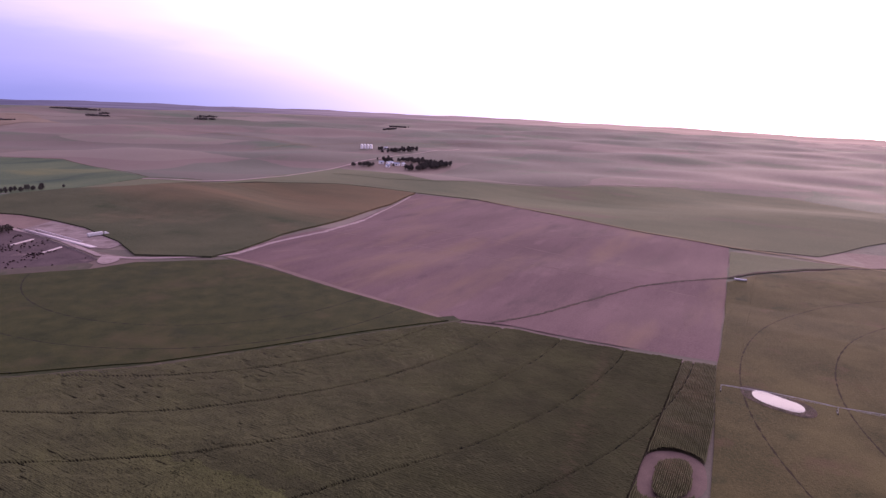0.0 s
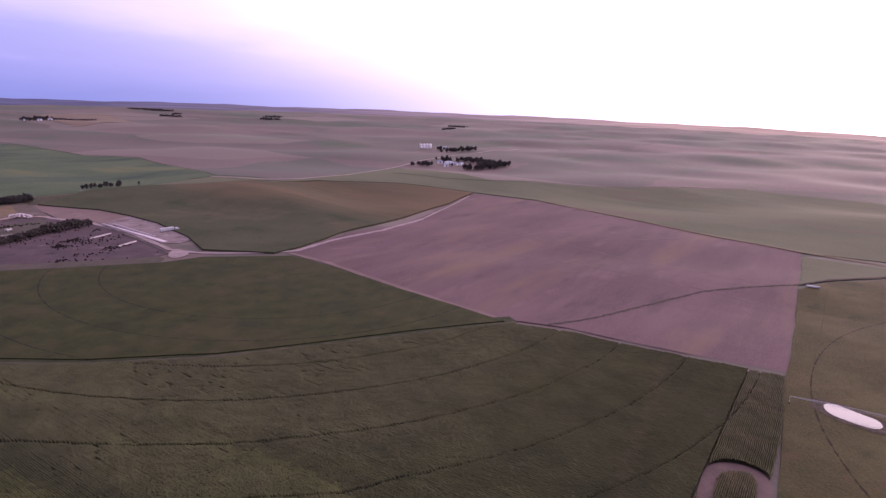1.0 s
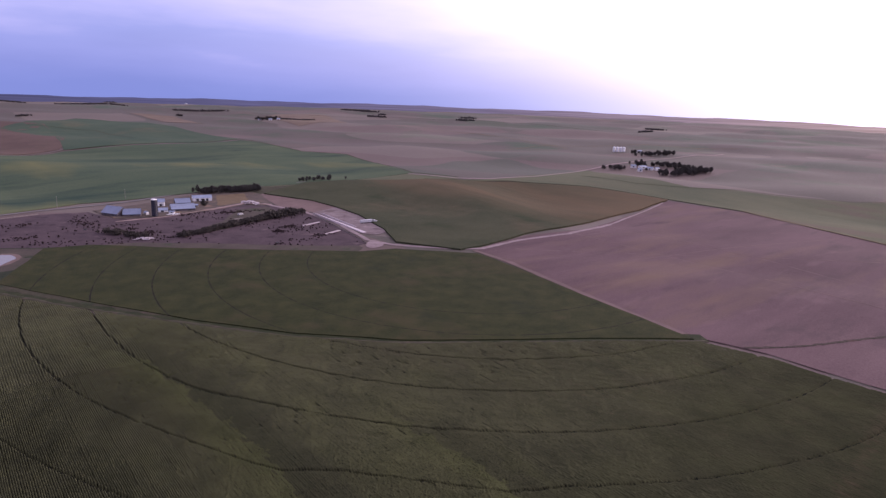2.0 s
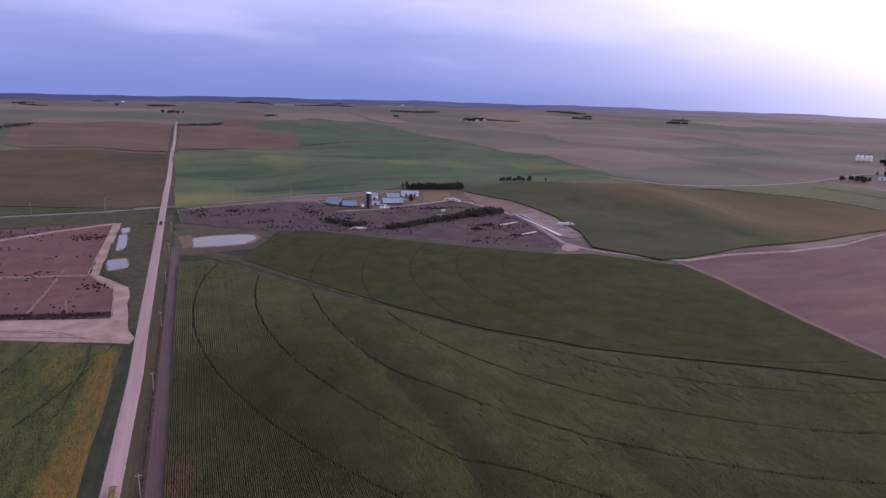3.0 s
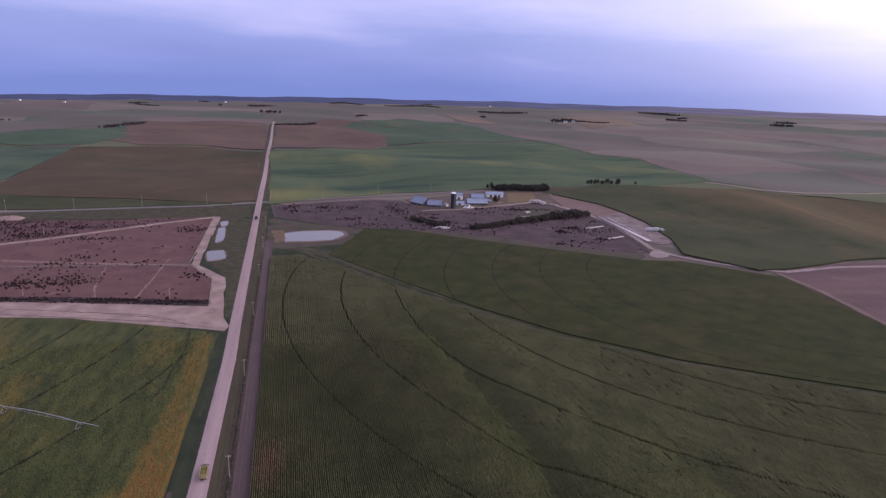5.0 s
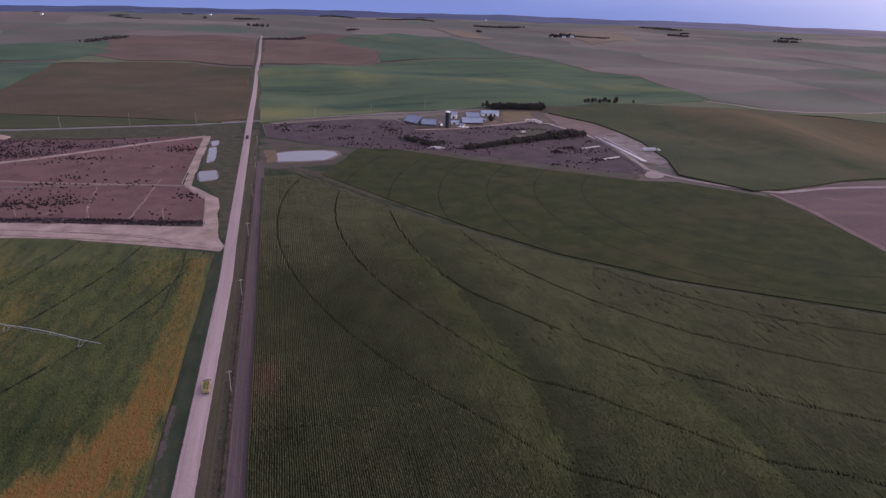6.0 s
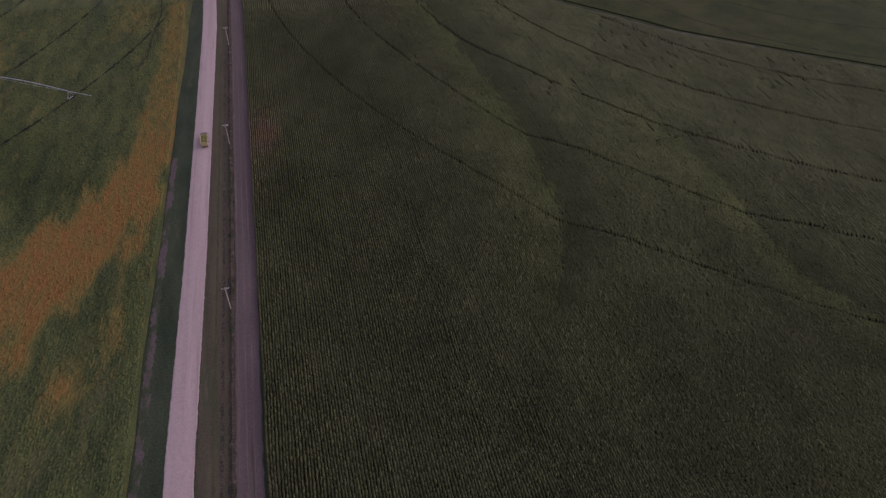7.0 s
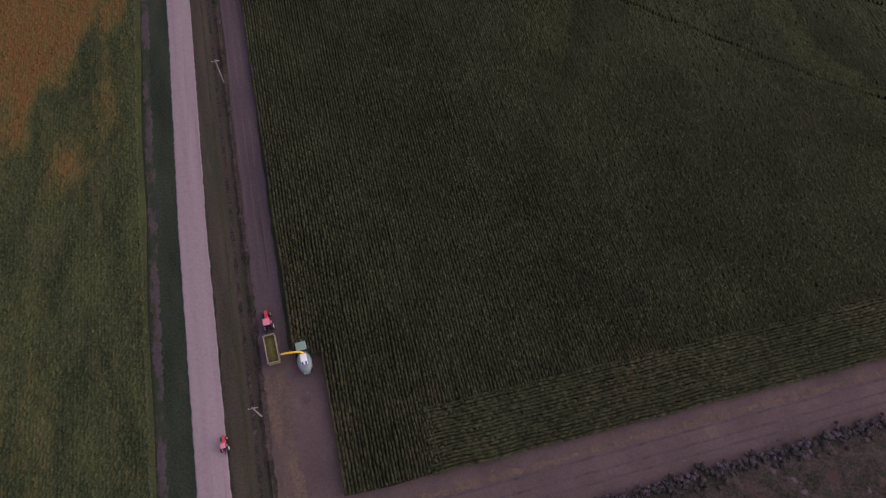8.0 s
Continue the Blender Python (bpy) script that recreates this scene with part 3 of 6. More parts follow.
def far_ridges():
    """A plain backdrop of far ridges all round, behind the last of the land; haze and sunward glow are painted as
    emission.
    """
    n, r = 360, 4930.0
    v, f = [], []
    for i in range(n):
        a = 2 * math.pi * i / n
        x, y = r * math.sin(a), r * math.cos(a)
        turn = math.degrees(math.atan2(x, y))
        top = 145.0 - r * math.tan(math.radians(0.80 + 0.00012 * min((turn - 45.0) ** 2, 5500.0)))
        top += 3.0 * math.sin(a * 23.0) + 2.2 * math.sin(a * 57.0 + 1.0) + 1.2 * math.sin(a * 131.0 + 2.0)
        v += [(x, y, -60.0), (x, y, top)]
        k = (i + 1) % n
        f.append((2 * i, 2 * k, 2 * k + 1, 2 * i + 1))
    m = bpy.data.materials.new("painted_hazy_distance")
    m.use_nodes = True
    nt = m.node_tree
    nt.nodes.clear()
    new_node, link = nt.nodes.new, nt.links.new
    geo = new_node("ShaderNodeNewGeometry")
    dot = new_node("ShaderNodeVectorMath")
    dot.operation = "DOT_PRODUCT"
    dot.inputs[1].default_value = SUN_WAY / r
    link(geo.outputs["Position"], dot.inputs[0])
    # haze colour, painted brighter toward the sun
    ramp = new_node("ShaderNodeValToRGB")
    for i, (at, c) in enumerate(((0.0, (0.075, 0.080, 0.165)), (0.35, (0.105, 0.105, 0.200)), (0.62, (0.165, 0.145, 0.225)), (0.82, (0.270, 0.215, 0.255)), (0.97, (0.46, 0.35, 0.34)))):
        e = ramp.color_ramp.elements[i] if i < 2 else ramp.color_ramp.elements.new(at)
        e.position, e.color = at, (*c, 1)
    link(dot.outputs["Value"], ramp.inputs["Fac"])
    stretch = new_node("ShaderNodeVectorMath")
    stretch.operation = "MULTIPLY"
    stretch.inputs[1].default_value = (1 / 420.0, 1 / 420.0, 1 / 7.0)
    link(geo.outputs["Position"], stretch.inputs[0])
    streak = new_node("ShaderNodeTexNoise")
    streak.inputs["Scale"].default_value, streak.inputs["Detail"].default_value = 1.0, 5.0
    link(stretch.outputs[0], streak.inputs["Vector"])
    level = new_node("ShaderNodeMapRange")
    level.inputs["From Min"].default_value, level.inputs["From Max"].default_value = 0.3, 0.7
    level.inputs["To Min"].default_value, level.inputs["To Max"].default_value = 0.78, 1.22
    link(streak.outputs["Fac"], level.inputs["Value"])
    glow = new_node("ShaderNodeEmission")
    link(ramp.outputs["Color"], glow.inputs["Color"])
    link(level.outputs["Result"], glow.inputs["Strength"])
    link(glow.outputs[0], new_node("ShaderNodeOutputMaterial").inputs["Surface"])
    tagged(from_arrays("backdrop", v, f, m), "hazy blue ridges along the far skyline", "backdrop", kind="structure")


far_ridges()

CORN_NEAR = [(-17.5, 13.5), (120.0, 13.5), (200.0, 8.0), (305.0, 7.4), (385.6, 12.7), (382.3, 34.0), (378.5, 60.1), (374.3, 98.3), (373.1, 140.6), (364.0, 175.9), (365.0, 176.4), (306.7, 216.8), (250.2, 253.2), (207.7, 280.6), (159.1, 326.3), (119.1, 377.5), (63.0, 453.9), (8.1, 542.2), (-18.0, 536.8)]
CORN_UPPER = [(367.3, 182.8), (313.5, 222.0), (255.1, 258.5), (212.4, 287.2), (163.3, 335.0), (122.8, 389.1), (73.2, 469.6), (31.3, 542.2), (58, 599), (75, 640), (112, 635), (175, 583), (228.7, 544.8), (308.6, 488.1), (344.5, 479.0), (359.0, 463.0), (388.0, 434.0), (399.5, 422.0), (397.5, 392.0), (390.0, 338.0), (377.4, 247.1)]
STUBBLE = [(404.7, 433.7), (450, 450), (505, 456), (590, 445), (695, 468), (895, 518), (914, 408), (842, 245), (793, 122), (771, 30), (601, 22), (481.9, 16.3), (396.1, 11.9), (392.0, 35.0), (388.3, 61.8), (384.2, 101.1), (383.5, 144.7), (373.6, 181.9), (381.2, 234.7), (390.7, 294.2), (397.7, 359.5), (402.8, 403.8)]
OLIVE = [(379, 858), (472, 911), (548, 912), (629, 859), (805, 781), (881, 664), (899, 521), (784, 496), (637, 473), (509, 462), (426, 444), (396.0, 442.6), (378, 473), (361, 502), (387, 561), (411, 653), (414, 780)]
STRIP_GREEN = [(637, 870), (730, 830), (841, 817), (1164, 882), (1099, 753), (1040, 563), (1100, 503), (1168, 345), (1366, 165), (1413, -42), (1261, -179), (932, -139), (795, -60), (775, 31), (798, 123), (849, 247), (923, 412), (909, 521), (889, 670), (814, 791)]
GREEN_NE = [(-40, 1417), (39, 1380), (249, 1618), (361, 1650), (722, 1778), (741, 1442), (815, 1350), (772, 1143), (706, 934), (517, 902), (383, 915), (298, 908), (147, 890), (-25, 788)]
DARK_GREEN = [(194, 2395), (483, 2827), (691, 2617), (704, 2187), (746, 1838), (365, 1669), (252, 1640), (285, 1972)]
RED_PATCH = [(-38, 2471), (169, 2665), (328, 2433), (300, 1899), (247, 1656), (40, 1430), (-37, 1498)]
DARK_NW = [(-436, 1456), (-317, 1508), (-178, 1495), (-56, 1394), (-44, 816), (-77, 800), (-156, 819), (-307, 851), (-371, 868), (-402, 1077)]
STRIP_NW = [(-595, 920), (-403, 887), (-306, 849), (-155, 813), (-70, 806), (-69, 790), (-149, 784), (-268, 772), (-507, 777)]
GREEN_W = [(-795, 1244), (-732, 1488), (-674, 1592), (-440, 1475), (-405, 1083), (-373, 872), (-597, 923)]
RED_NW = [(-527, 2353), (-321, 2395), (-70, 2407), (-54, 1455), (-181, 1526), (-324, 1544), (-429, 1661)]
GREEN_FAR_W = [(-679, 1810), (-502, 2198), (-404, 1826), (-421, 1531), (-679, 1605), (-749, 1626)]
TAN_FARM = [(1253, 2933), (1478, 3103), (1658, 2974), (1548, 2555), (1213, 2384)]
TAN_FAR = [(747, 3113), (883, 2931), (875, 2537), (769, 2629)]
PENS_WEST = [(-416, 717), (-302, 720), (-193, 708), (-82, 717), (-83, 619), (-81.0, 524.5), (-59.4, 483.8), (-54.6, 419.8), (-141.7, 437.8), (-275.4, 460.4)]
APRON = [(-274.1, 457.9), (-179.4, 445.1), (-103.7, 429.3), (-55.3, 418.7), (-59.1, 480.7), (-79.6, 520.9), (-82, 619), (-82, 717), (-75, 716), (-74.6, 595.0), (-73.3, 520.4), (-50.0, 483.0), (-43.0, 394.4), (-38.6, 379.9), (-40.5, 371.5), (-84.9, 388.8), (-132.7, 407.0), (-260.3, 432.9)]
FEED_LANE = [(-360, 606), (-322, 601), (-275, 596), (-218.5, 627), (-126, 691), (-80, 715)]
FEED_FORK = [(-345, 545), (-296, 558), (-278, 573), (-240, 556), (-162, 537), (-80, 521)]
DARK_BANK = [(-300, 455), (-243, 444), (-219, 440.4), (-195, 430.8), (-197, 427), (-218, 429), (-300, 441)]
SOY = [(-50.5, -120.0), (-49.2, 120.0), (-46.5, 230.0), (-43.5, 368.2), (-84.5, 386.9), (-132.0, 405.0), (-259.7, 431.9), (-700, 120), (-500.0, -120.0)]
PENS_EAST = [(-22, 773), (94, 811), (143, 810), (158, 750), (208, 746), (323, 790), (349, 765), (364, 692), (346, 569), (333, 514), (320, 509), (284, 530), (239, 561), (198, 592), (150, 623), (69, 648), (29, 669), (-17, 709)]
FARMYARD = [(149, 821), (231, 864), (303, 901), (369, 884), (375, 855), (354, 777), (325, 795), (209, 751), (159, 754)]
PAD = [(364, 692), (415, 715), (416, 653), (398, 580), (381, 548), (364, 542), (354, 556), (361, 618)]
PAD_BROWN = [(372, 859), (416, 867), (434, 749), (430, 651), (401, 562), (381, 539), (391, 562), (414, 615), (417, 666), (368, 699), (357, 765)]
PAD_END = [(333, 514), (349, 527), (349, 510), (344, 497), (327.4, 492.5), (324.9, 502.3)]
POND_A = [(-6, 629), (10, 636), (39, 637), (50, 631), (52, 616), (39.2, 597.1), (14.5, 594.0), (-5.8, 595.3)]
POND_B = [(-72.2, 565.2), (-57.8, 568.3), (-54.7, 538.7), (-68.9, 532.4)]
POND_C = [(-72, 658), (-65, 663), (-62, 606), (-69, 597)]
POND_D = [(-73, 689), (-65, 694), (-64, 672), (-70, 666)]
POND_EAST = [(360.6, -6.9), (365.3, -11.5), (359.6, -23.9), (357.0, -31.7), (349.0, -33.3), (344.3, -29.3), (346.1, -18.6), (350.8, -9.1)]
EAST_FIELD = [(12.0, -14.0), (150.0, 0.0), (250.0, 3.5), (385.7, 12.4), (497.7, 15.5), (600, 21), (648, -2), (749, -89), (827, -192), (900, -330), (300.0, -330.0), (100.0, -200.0)]
EAST_STRIP = [(752, 28), (758, -32), (761, -90), (690, -31), (654, 3), (619, 21)]
PIT_OUT = [(265.2, 31.1), (272.4, 21.4), (271.8, 11.8), (265.1, 6.2), (239.2, 4.1), (224.1, 29.0), (249.3, 31.7)]
PIT_IN = [(259.3, 25.3), (265.4, 18.0), (264.0, 12.8), (254.9, 10.9), (235.5, 10.3), (227.5, 23.3), (248.1, 25.8)]
L_CROSS_W = [(-513, 759), (-350, 755), (-267, 765), (-178, 774), (-102, 781), (-37, 793)]
L_CROSS_E = [(-37, 793), (35, 818), (114, 851), (201, 879), (279, 912), (333, 911), (384, 914), (447, 922), (536, 929)]
L_FARM = [(693, 930), (743, 845), (804, 822), (908, 811), (1168, 886), (1305, 913), (1401, 920), (1549, 939), (1723, 948), (2018, 992)]
L_LANE = [(347, 790), (365, 707), (361, 618), (343, 527), (351, 498), (379, 465), (405, 443), (420, 437), (477, 447), (553, 437), (650, 451), (764, 482), (874, 514)]
L_LANE2 = [(407.2, 434.6), (404.9, 383.6), (395.7, 335.8), (381.0, 250.4), (370.1, 178.8)]
L_HEDGE_NE = [(738, 1818), (732, 1585), (743, 1446), (817, 1354), (776, 1149), (709, 938), (753, 857)]
L_CREEK = [(381.2, 156.3), (416.8, 136.0), (483.3, 111.8), (539.6, 87.2), (576.4, 59.7), (618, 21), (659, -2), (710, -42), (774, -120), (817, -190)]
L_RIDGE = [(1687, 2160), (1734, 1859), (1601, 1470), (1601, 1296)]
L_DRY = [(1007, 775), (993, 635), (1033, 559), (1104, 505), (1170, 346), (1371, 166)]
L_FIELDTOP = [(921, 411), (848, 247), (797, 123), (775, 31), (775, -33), (763, -95), (756, -178)]
L_NORTH = [(-36, 1448), (39, 1399), (252, 1634), (366, 1673)]
L_NORTHW = [(-429, 1661), (-322, 1532), (-180, 1516), (-53, 1429)]
WATERWAY = [(376.3, 180.4), (314.7, 222.6), (256.7, 260.0), (213.7, 288.8), (163.8, 336.0), (123.1, 389.9), (65.5, 470.7), (16.1, 554.5)]
POLES_W = [(-98, 792), (-168, 780), (-235, 765), (-301, 761), (-370, 764)]
POLES_E = [(6, 818), (43, 834), (121, 870), (205, 905)]
TREES_FARM = [(298, 901), (379, 887), (468, 928), (534, 928), (558, 927)]
HEDGE_PEN = [(186, 629), (241, 650), (309, 684), (353, 700)]
HEDGE_PEN2 = [(131, 682), (164, 643)]
FARM2 = [(1215, 862), (1301, 880), (1360, 862), (1367, 824), (1342, 763), (1402, 728), (1694, 1169), (1713, 1158), (1695, 1108), (1694, 979)]
GROVES = [(-1015, 2431), (-938, 2435), (-560, 2146), (-465, 2280), (-35, 2296), (104, 2530), (1204, 2663), (1449, 2719), (1035, 3390), (1261, 3258), (2099, 3368), (2184, 3230), (2448, 2782), (2500, 2718)]
FAR_GROVES = [(-1316, 2868), (-1197, 2877), (-855, 3902), (-768, 3850), (-212, 3666), (-89, 3623), (266, 4049), (451, 3950), (611, 4075), (926, 3906), (2044, 3437), (2201, 3367), (1880, 2906), (1915, 2791), (2193, 2527), (2250, 2454), (2849, 1818), (2966, 1784)]
FAR_HOUSES = [(-1368, 3805), (-1099, 3617), (-374, 4192), (-75, 3021), (1296, 4028)]
POND_YARD = [(-23, 707), (29, 666), (69, 645), (132, 624), (105, 608), (66, 615), (48.6, 578.2), (-6.7, 566.8), (-23.3, 578.6)]
TAN_BIT = [(-19, 645), (-7, 644), (-6.9, 595.3), (-14.8, 591.3)]
FARM2_TREES = [(1223, 868), (1269, 855), (1349, 887), (1415, 841), (1287, 772), (1409, 732), (1669, 1105), (1683, 1095), (1629, 1048), (1708, 991)]
FARM2_HOUSES = [(1337, 876), (1350, 859), (1349, 838), (1361, 827), (1307, 838)]
YARD_TAN = [(316, 875), (355, 873), (338, 812), (291, 802)]
L_YARD = [(155, 735), (208, 746), (261, 773), (328, 803), (354, 777)]
PEN_GREEN = [(299, 759), (341, 765), (338, 715), (301, 680), (240, 647), (189, 631), (205, 651), (255, 689)]
PENS_NORTH = [(-414, 714), (-301, 717), (-192, 705), (-91, 714), (-157, 678), (-224, 632), (-278, 592), (-335, 569)]
NORTH_VERGE = [(-432, 747), (-266, 762), (-102, 774), (-41, 785), (-38, 714), (-82, 717), (-194, 711), (-303, 723), (-418, 720)]
CORNER_VERGE = [(-83, 723), (-38, 781), (-34.6, 570.8), (-37.7, 393.9), (-41.9, 394.3), (-50.0, 483.0), (-67.3, 530.5), (-74, 618)]
PEN_MARGIN = [(122, 632), (151, 625), (199, 595), (239, 564), (285, 532), (321, 511), (321.0, 500.6), (301.9, 483.3), (271.0, 504.5), (227.4, 533.8), (179.4, 560.7), (129, 594)]
POND_NW = [(-423, 959), (-425, 973), (-421, 976), (-409, 958), (-408, 949), (-416, 947)]
MOUND = [(-285, 726)]
PIVOT_E = [(352.7, 7.7), (349.6, -3.7), (351.9, -52.0), (362.0, -76.4)]
APRON_RUTS = [[(-242, 435), (-170, 419), (-115, 403), (-75, 392), (-47, 378)], [(-136, 419), (-99, 410), (-84, 404), (-64, 387)], [(-189, 434), (-122, 416), (-82, 400)]]
PEN_TRAILS = [[(-100, 542), (-102, 487), (-105, 432)], [(-143, 523), (-138, 476), (-130, 437)], [(-289, 560), (-203, 531), (-149, 537), (-89, 522)]]
FAR_LINES = [[(-661, 1803), (-634, 2220), (-474, 2356), (-256, 2205), (-75, 2219)], [(-719, 1596), (-562, 1557), (-432, 1521)], [(278, 2430), (443, 2255), (459, 1884)], [(-321, 2970), (-182, 3121), (-46, 3385)], [(1559, 2957), (2073, 2659), (2466, 2240), (2532, 1657)], [(1272, 1358), (1650, 1370), (1942, 1264), (2184, 1025)]]


# ---- fields, roads and water ----
FAR_FIELDS = [
    ("field", OLIVE, 1.5, "olive", "standing olive-brown crop on a low hill", 0.5),
    ("field", STRIP_GREEN, 0.20, "strip_green", "pale green crop strip below a gravel road", 0.5),
    ("field", GREEN_NE, 0.24, "green_ripe", "green crop field beyond the farmyard", 0.5),
    ("field", DARK_GREEN, 0.28, "dark_green", "deep green crop on a distant slope", 0.5),
    ("field", RED_PATCH, 0.22, "red_land", "reddish ripe bean field beside the far road", 0.4),
    ("field", DARK_NW, 0.42, "dark_brown", "dark brown ripe corn beside the crossroads", 0.5),
    ("field", STRIP_NW, 0.2, "olive", "narrow olive strip along the asphalt road", 0.4),
    ("field", GREEN_W, 0.3, "green", "blue-green crop field", 0.5),
    ("field", RED_NW, 0.26, "red_land", "light reddish bean field", 0.4),
    ("field", GREEN_FAR_W, 0.34, "dark_green", "distant green field", 0.4),
    ("field", TAN_FARM, 0.3, "tan", "dry tan pasture round a distant farm", 0.3),
    ("field", TAN_FAR, 0.3, "tan", "dry tan patch on a distant slope", 0.3),
]
for seed, (name, pts, up, mat, label, thick) in enumerate(FAR_FIELDS):
    ob = sheet(name, wobbly(pts, 45.0, 4.0, seed), up, M[mat], label, "field", step=22.0 if pts is OLIVE else 45.0, thick=thick + (1.5 if pts is OLIVE else 0.0))
    if pts is OLIVE:
        co = np.array([v.co for v in ob.data.vertices])
        ripe = 0.50 * np.clip((co[:, 0] - 470) / 190, 0, 1) - 0.1
        ob.data.attributes.new("ripe", "FLOAT", "POINT").data.foreach_set("value", ripe)
    if mat == "green_ripe":
        co = np.array([v.co for v in ob.data.vertices])
        x, y = co[:, 0], co[:, 1]
        ripe = 0.5 * np.exp(-((x + 20) / 170) ** 2 - ((y - 860) / 120) ** 2) + 0.3 * np.exp(-((y - 1300 + 0.2 * x) / 110) ** 2) - 0.08
        ob.data.attributes.new("ripe", "FLOAT", "POINT").data.foreach_set("value", ripe)

sheet("field", wobbly([(-434, 1470), (-317, 1508), (-178, 1497), (-181, 1524), (-324, 1542), (-430, 1655), (-442, 1520)], 30, 2.0, 49), 0.16, M["strip_green"], "pale green corner between two fields", "field", step=30)
NEAR_VERGE = [(-70, -150), (-70, 380), (-90, 500), (-90, 790), (-20, 795), (60, 700), (110, 630), (75, 560), (30, 520), (-5, 520), (-5, -150)]
sheet("verge", wobbly(NEAR_VERGE, 30, 1, 3), 0.03, M["grass"], "dark green grass verge with dry patches along the road", "grass")
strip("verge_strip", [(-29.6, -60), (-29.6, 60), (-29.0, 150), (-28.2, 300), (-28.6, 500), (-30, 780)], 9.6, 0.07, M["dry_verge"], "dry brown grass verge beside the gravel road", "grass", step=1.5, ragged=0.4)
for k, (x, wide, mat) in enumerate(((-30.4, 0.6, "hedge_line"), (-28.4, 0.9, "weeds"))):
    strip("rut", [(x, -60), (x + 0.1, 60), (x + 0.8, 150), (x + 1.6, 300)], wide, 0.1, M[mat], "faint rut in the dry verge", "track", step=1.2, ragged=0.16, seed=k + 20)
strip("verge_strip", [(-26.0, -60), (-26.0, 30), (-25.8, 45), (-25.2, 150), (-24.8, 300), (-24.6, 520)], 1.3, 0.28, M["weeds"], "dark weedy fence row along the poles", "grass", step=1.6, ragged=0.5, crown=0.5)
sheet("bank", wobbly(POND_YARD, 15, 1.5, 31), 0.05, M["dull_grass"], "trodden dull grass round the pond", "grass")
sheet("verge", wobbly([(372, 905), (470, 918), (550, 918), (640, 866), (735, 838), (752, 850), (700, 932), (520, 905)], 20, 1.5, 47), 0.06, M["strip_green"], "pale yellowish grass beside the farm road", "grass", step=30)
sheet("verge", wobbly([(300, 880), (375, 850), (420, 868), (470, 914), (380, 917), (300, 911)], 20, 1.5, 48), 0.04, M["verge_olive"], "dull weedy grass behind the farmyard", "grass", step=30)
sheet("farmyard", wobbly(YARD_TAN, 8, 0.8, 33), 0.22, M["dull_tan"], "dry tan grass lot in the farmyard", "yard")
sheet("farmyard", wobbly(PEN_GREEN, 10, 1.5, 34), 0.2, M["dull_grass"], "dull weedy lot beside the hedge", "grass")
strip("lane", L_YARD[:3], 3.5, 0.3, M["apron"], "pale dirt lane through the farmyard", "lane", step=8, ragged=0.7)
strip("lane", L_YARD[2:], 7.0, 0.3, M["apron"], "broad pale dirt lane through the farmyard", "lane", step=6, ragged=1.2)
sheet("bank", wobbly(TAN_BIT, 6, 0.8, 32), 0.09, M["tan_soil"], "bare tan patch beside the pond", "soil")
for k, x in enumerate((-23.4, -21.4, -19.6)):
    strip("rut", [(x - 0.9, 50), (x - 0.6, 100), (x, 160), (x + 0.1, 300), (x + 0.3, 500)], 0.35, 0.14, M["headland"], "pale wheel rut in the dirt track", "track", step=3, ragged=0.1, seed=k)
for k, (a, z) in enumerate((((560, 440), (540, 40)), ((640, 450), (600, 60)), ((450, 420), (780, 120)), ((520, 330), (820, 250)))):
    strip("rut", [a, ((a[0] + z[0]) / 2 + 12, (a[1] + z[1]) / 2), z], 1.2, 0.14, M["pad_brown"], "faint pale machinery line in the stubble", "track", step=9, ragged=0.5, seed=k)
sheet("field", wobbly(STUBBLE, 25, 1.2, 11), 0.08, M["stubble"], "harvested mauve-brown stubble field crossed by faint lines", "field", step=20)
sheet("pen_ground", wobbly(PENS_WEST, 25, 1.0, 12), 0.10, M["pen"], "trampled red-brown soil of cattle pens", "soil")
sheet("pen_ground", wobbly(PENS_NORTH, 25, 1.0, 41), 0.16, M["pen_north"], "dark purple-brown soil of the upper pens", "soil")
sheet("verge", wobbly(NORTH_VERGE, 25, 1.0, 42), 0.06, M["verge_olive"], "dull weedy verge along the asphalt road", "grass")
sheet("verge", wobbly(CORNER_VERGE, 25, 1.0, 43), 0.05, M["verge_olive"], "olive grass between the pens and the road", "grass")
sheet("bank", rounded(POND_NW), 0.9, M["apron"], "pale bare patch in a green field", "soil")
sheet("bank", wobbly(PEN_MARGIN, 14, 1.2, 44), 0.17, M["dull_grass"], "brown trodden margin between pens and corn", "grass")
strip("verge_strip", [(-37.5, 808), (-43, 1500), (-52, 2418)], 24, 0.04, M["verge_olive"], "olive grass verge along the far road", "grass", step=20, ragged=0.5)
sheet("pen_ground", wobbly(PENS_EAST, 25, 1.5, 13), 0.10, M["pen_dark"], "dark trampled soil of cattle pens", "soil")
sheet("farmyard", wobbly(FARMYARD, 20, 1.5, 14), 0.14, M["yard"], "worn grass and dirt farmyard", "yard")
# strips added in place of the cattle lined up at the fence
for k in range(3):
    strip("mud", [(x, y + 4 + 3 * k) for x, y in (PENS_WEST[9], PENS_WEST[8], PENS_WEST[7])], 3.6 - 0.8 * k, 0.2, M["mud"], "dark broken band standing in for cattle along the feed fence", "mud", step=2.5, ragged=1.3, seed=30 + k)
sheet("apron", wobbly(APRON, 12, 0.9, 15), 0.16, M["apron"], "pale bare caliche lane round the pens", "lane")
strip("feed_lane", FEED_LANE, 6.5, 0.24, M["apron"], "pale feed lane crossing the pens", "lane", step=8, ragged=0.7)
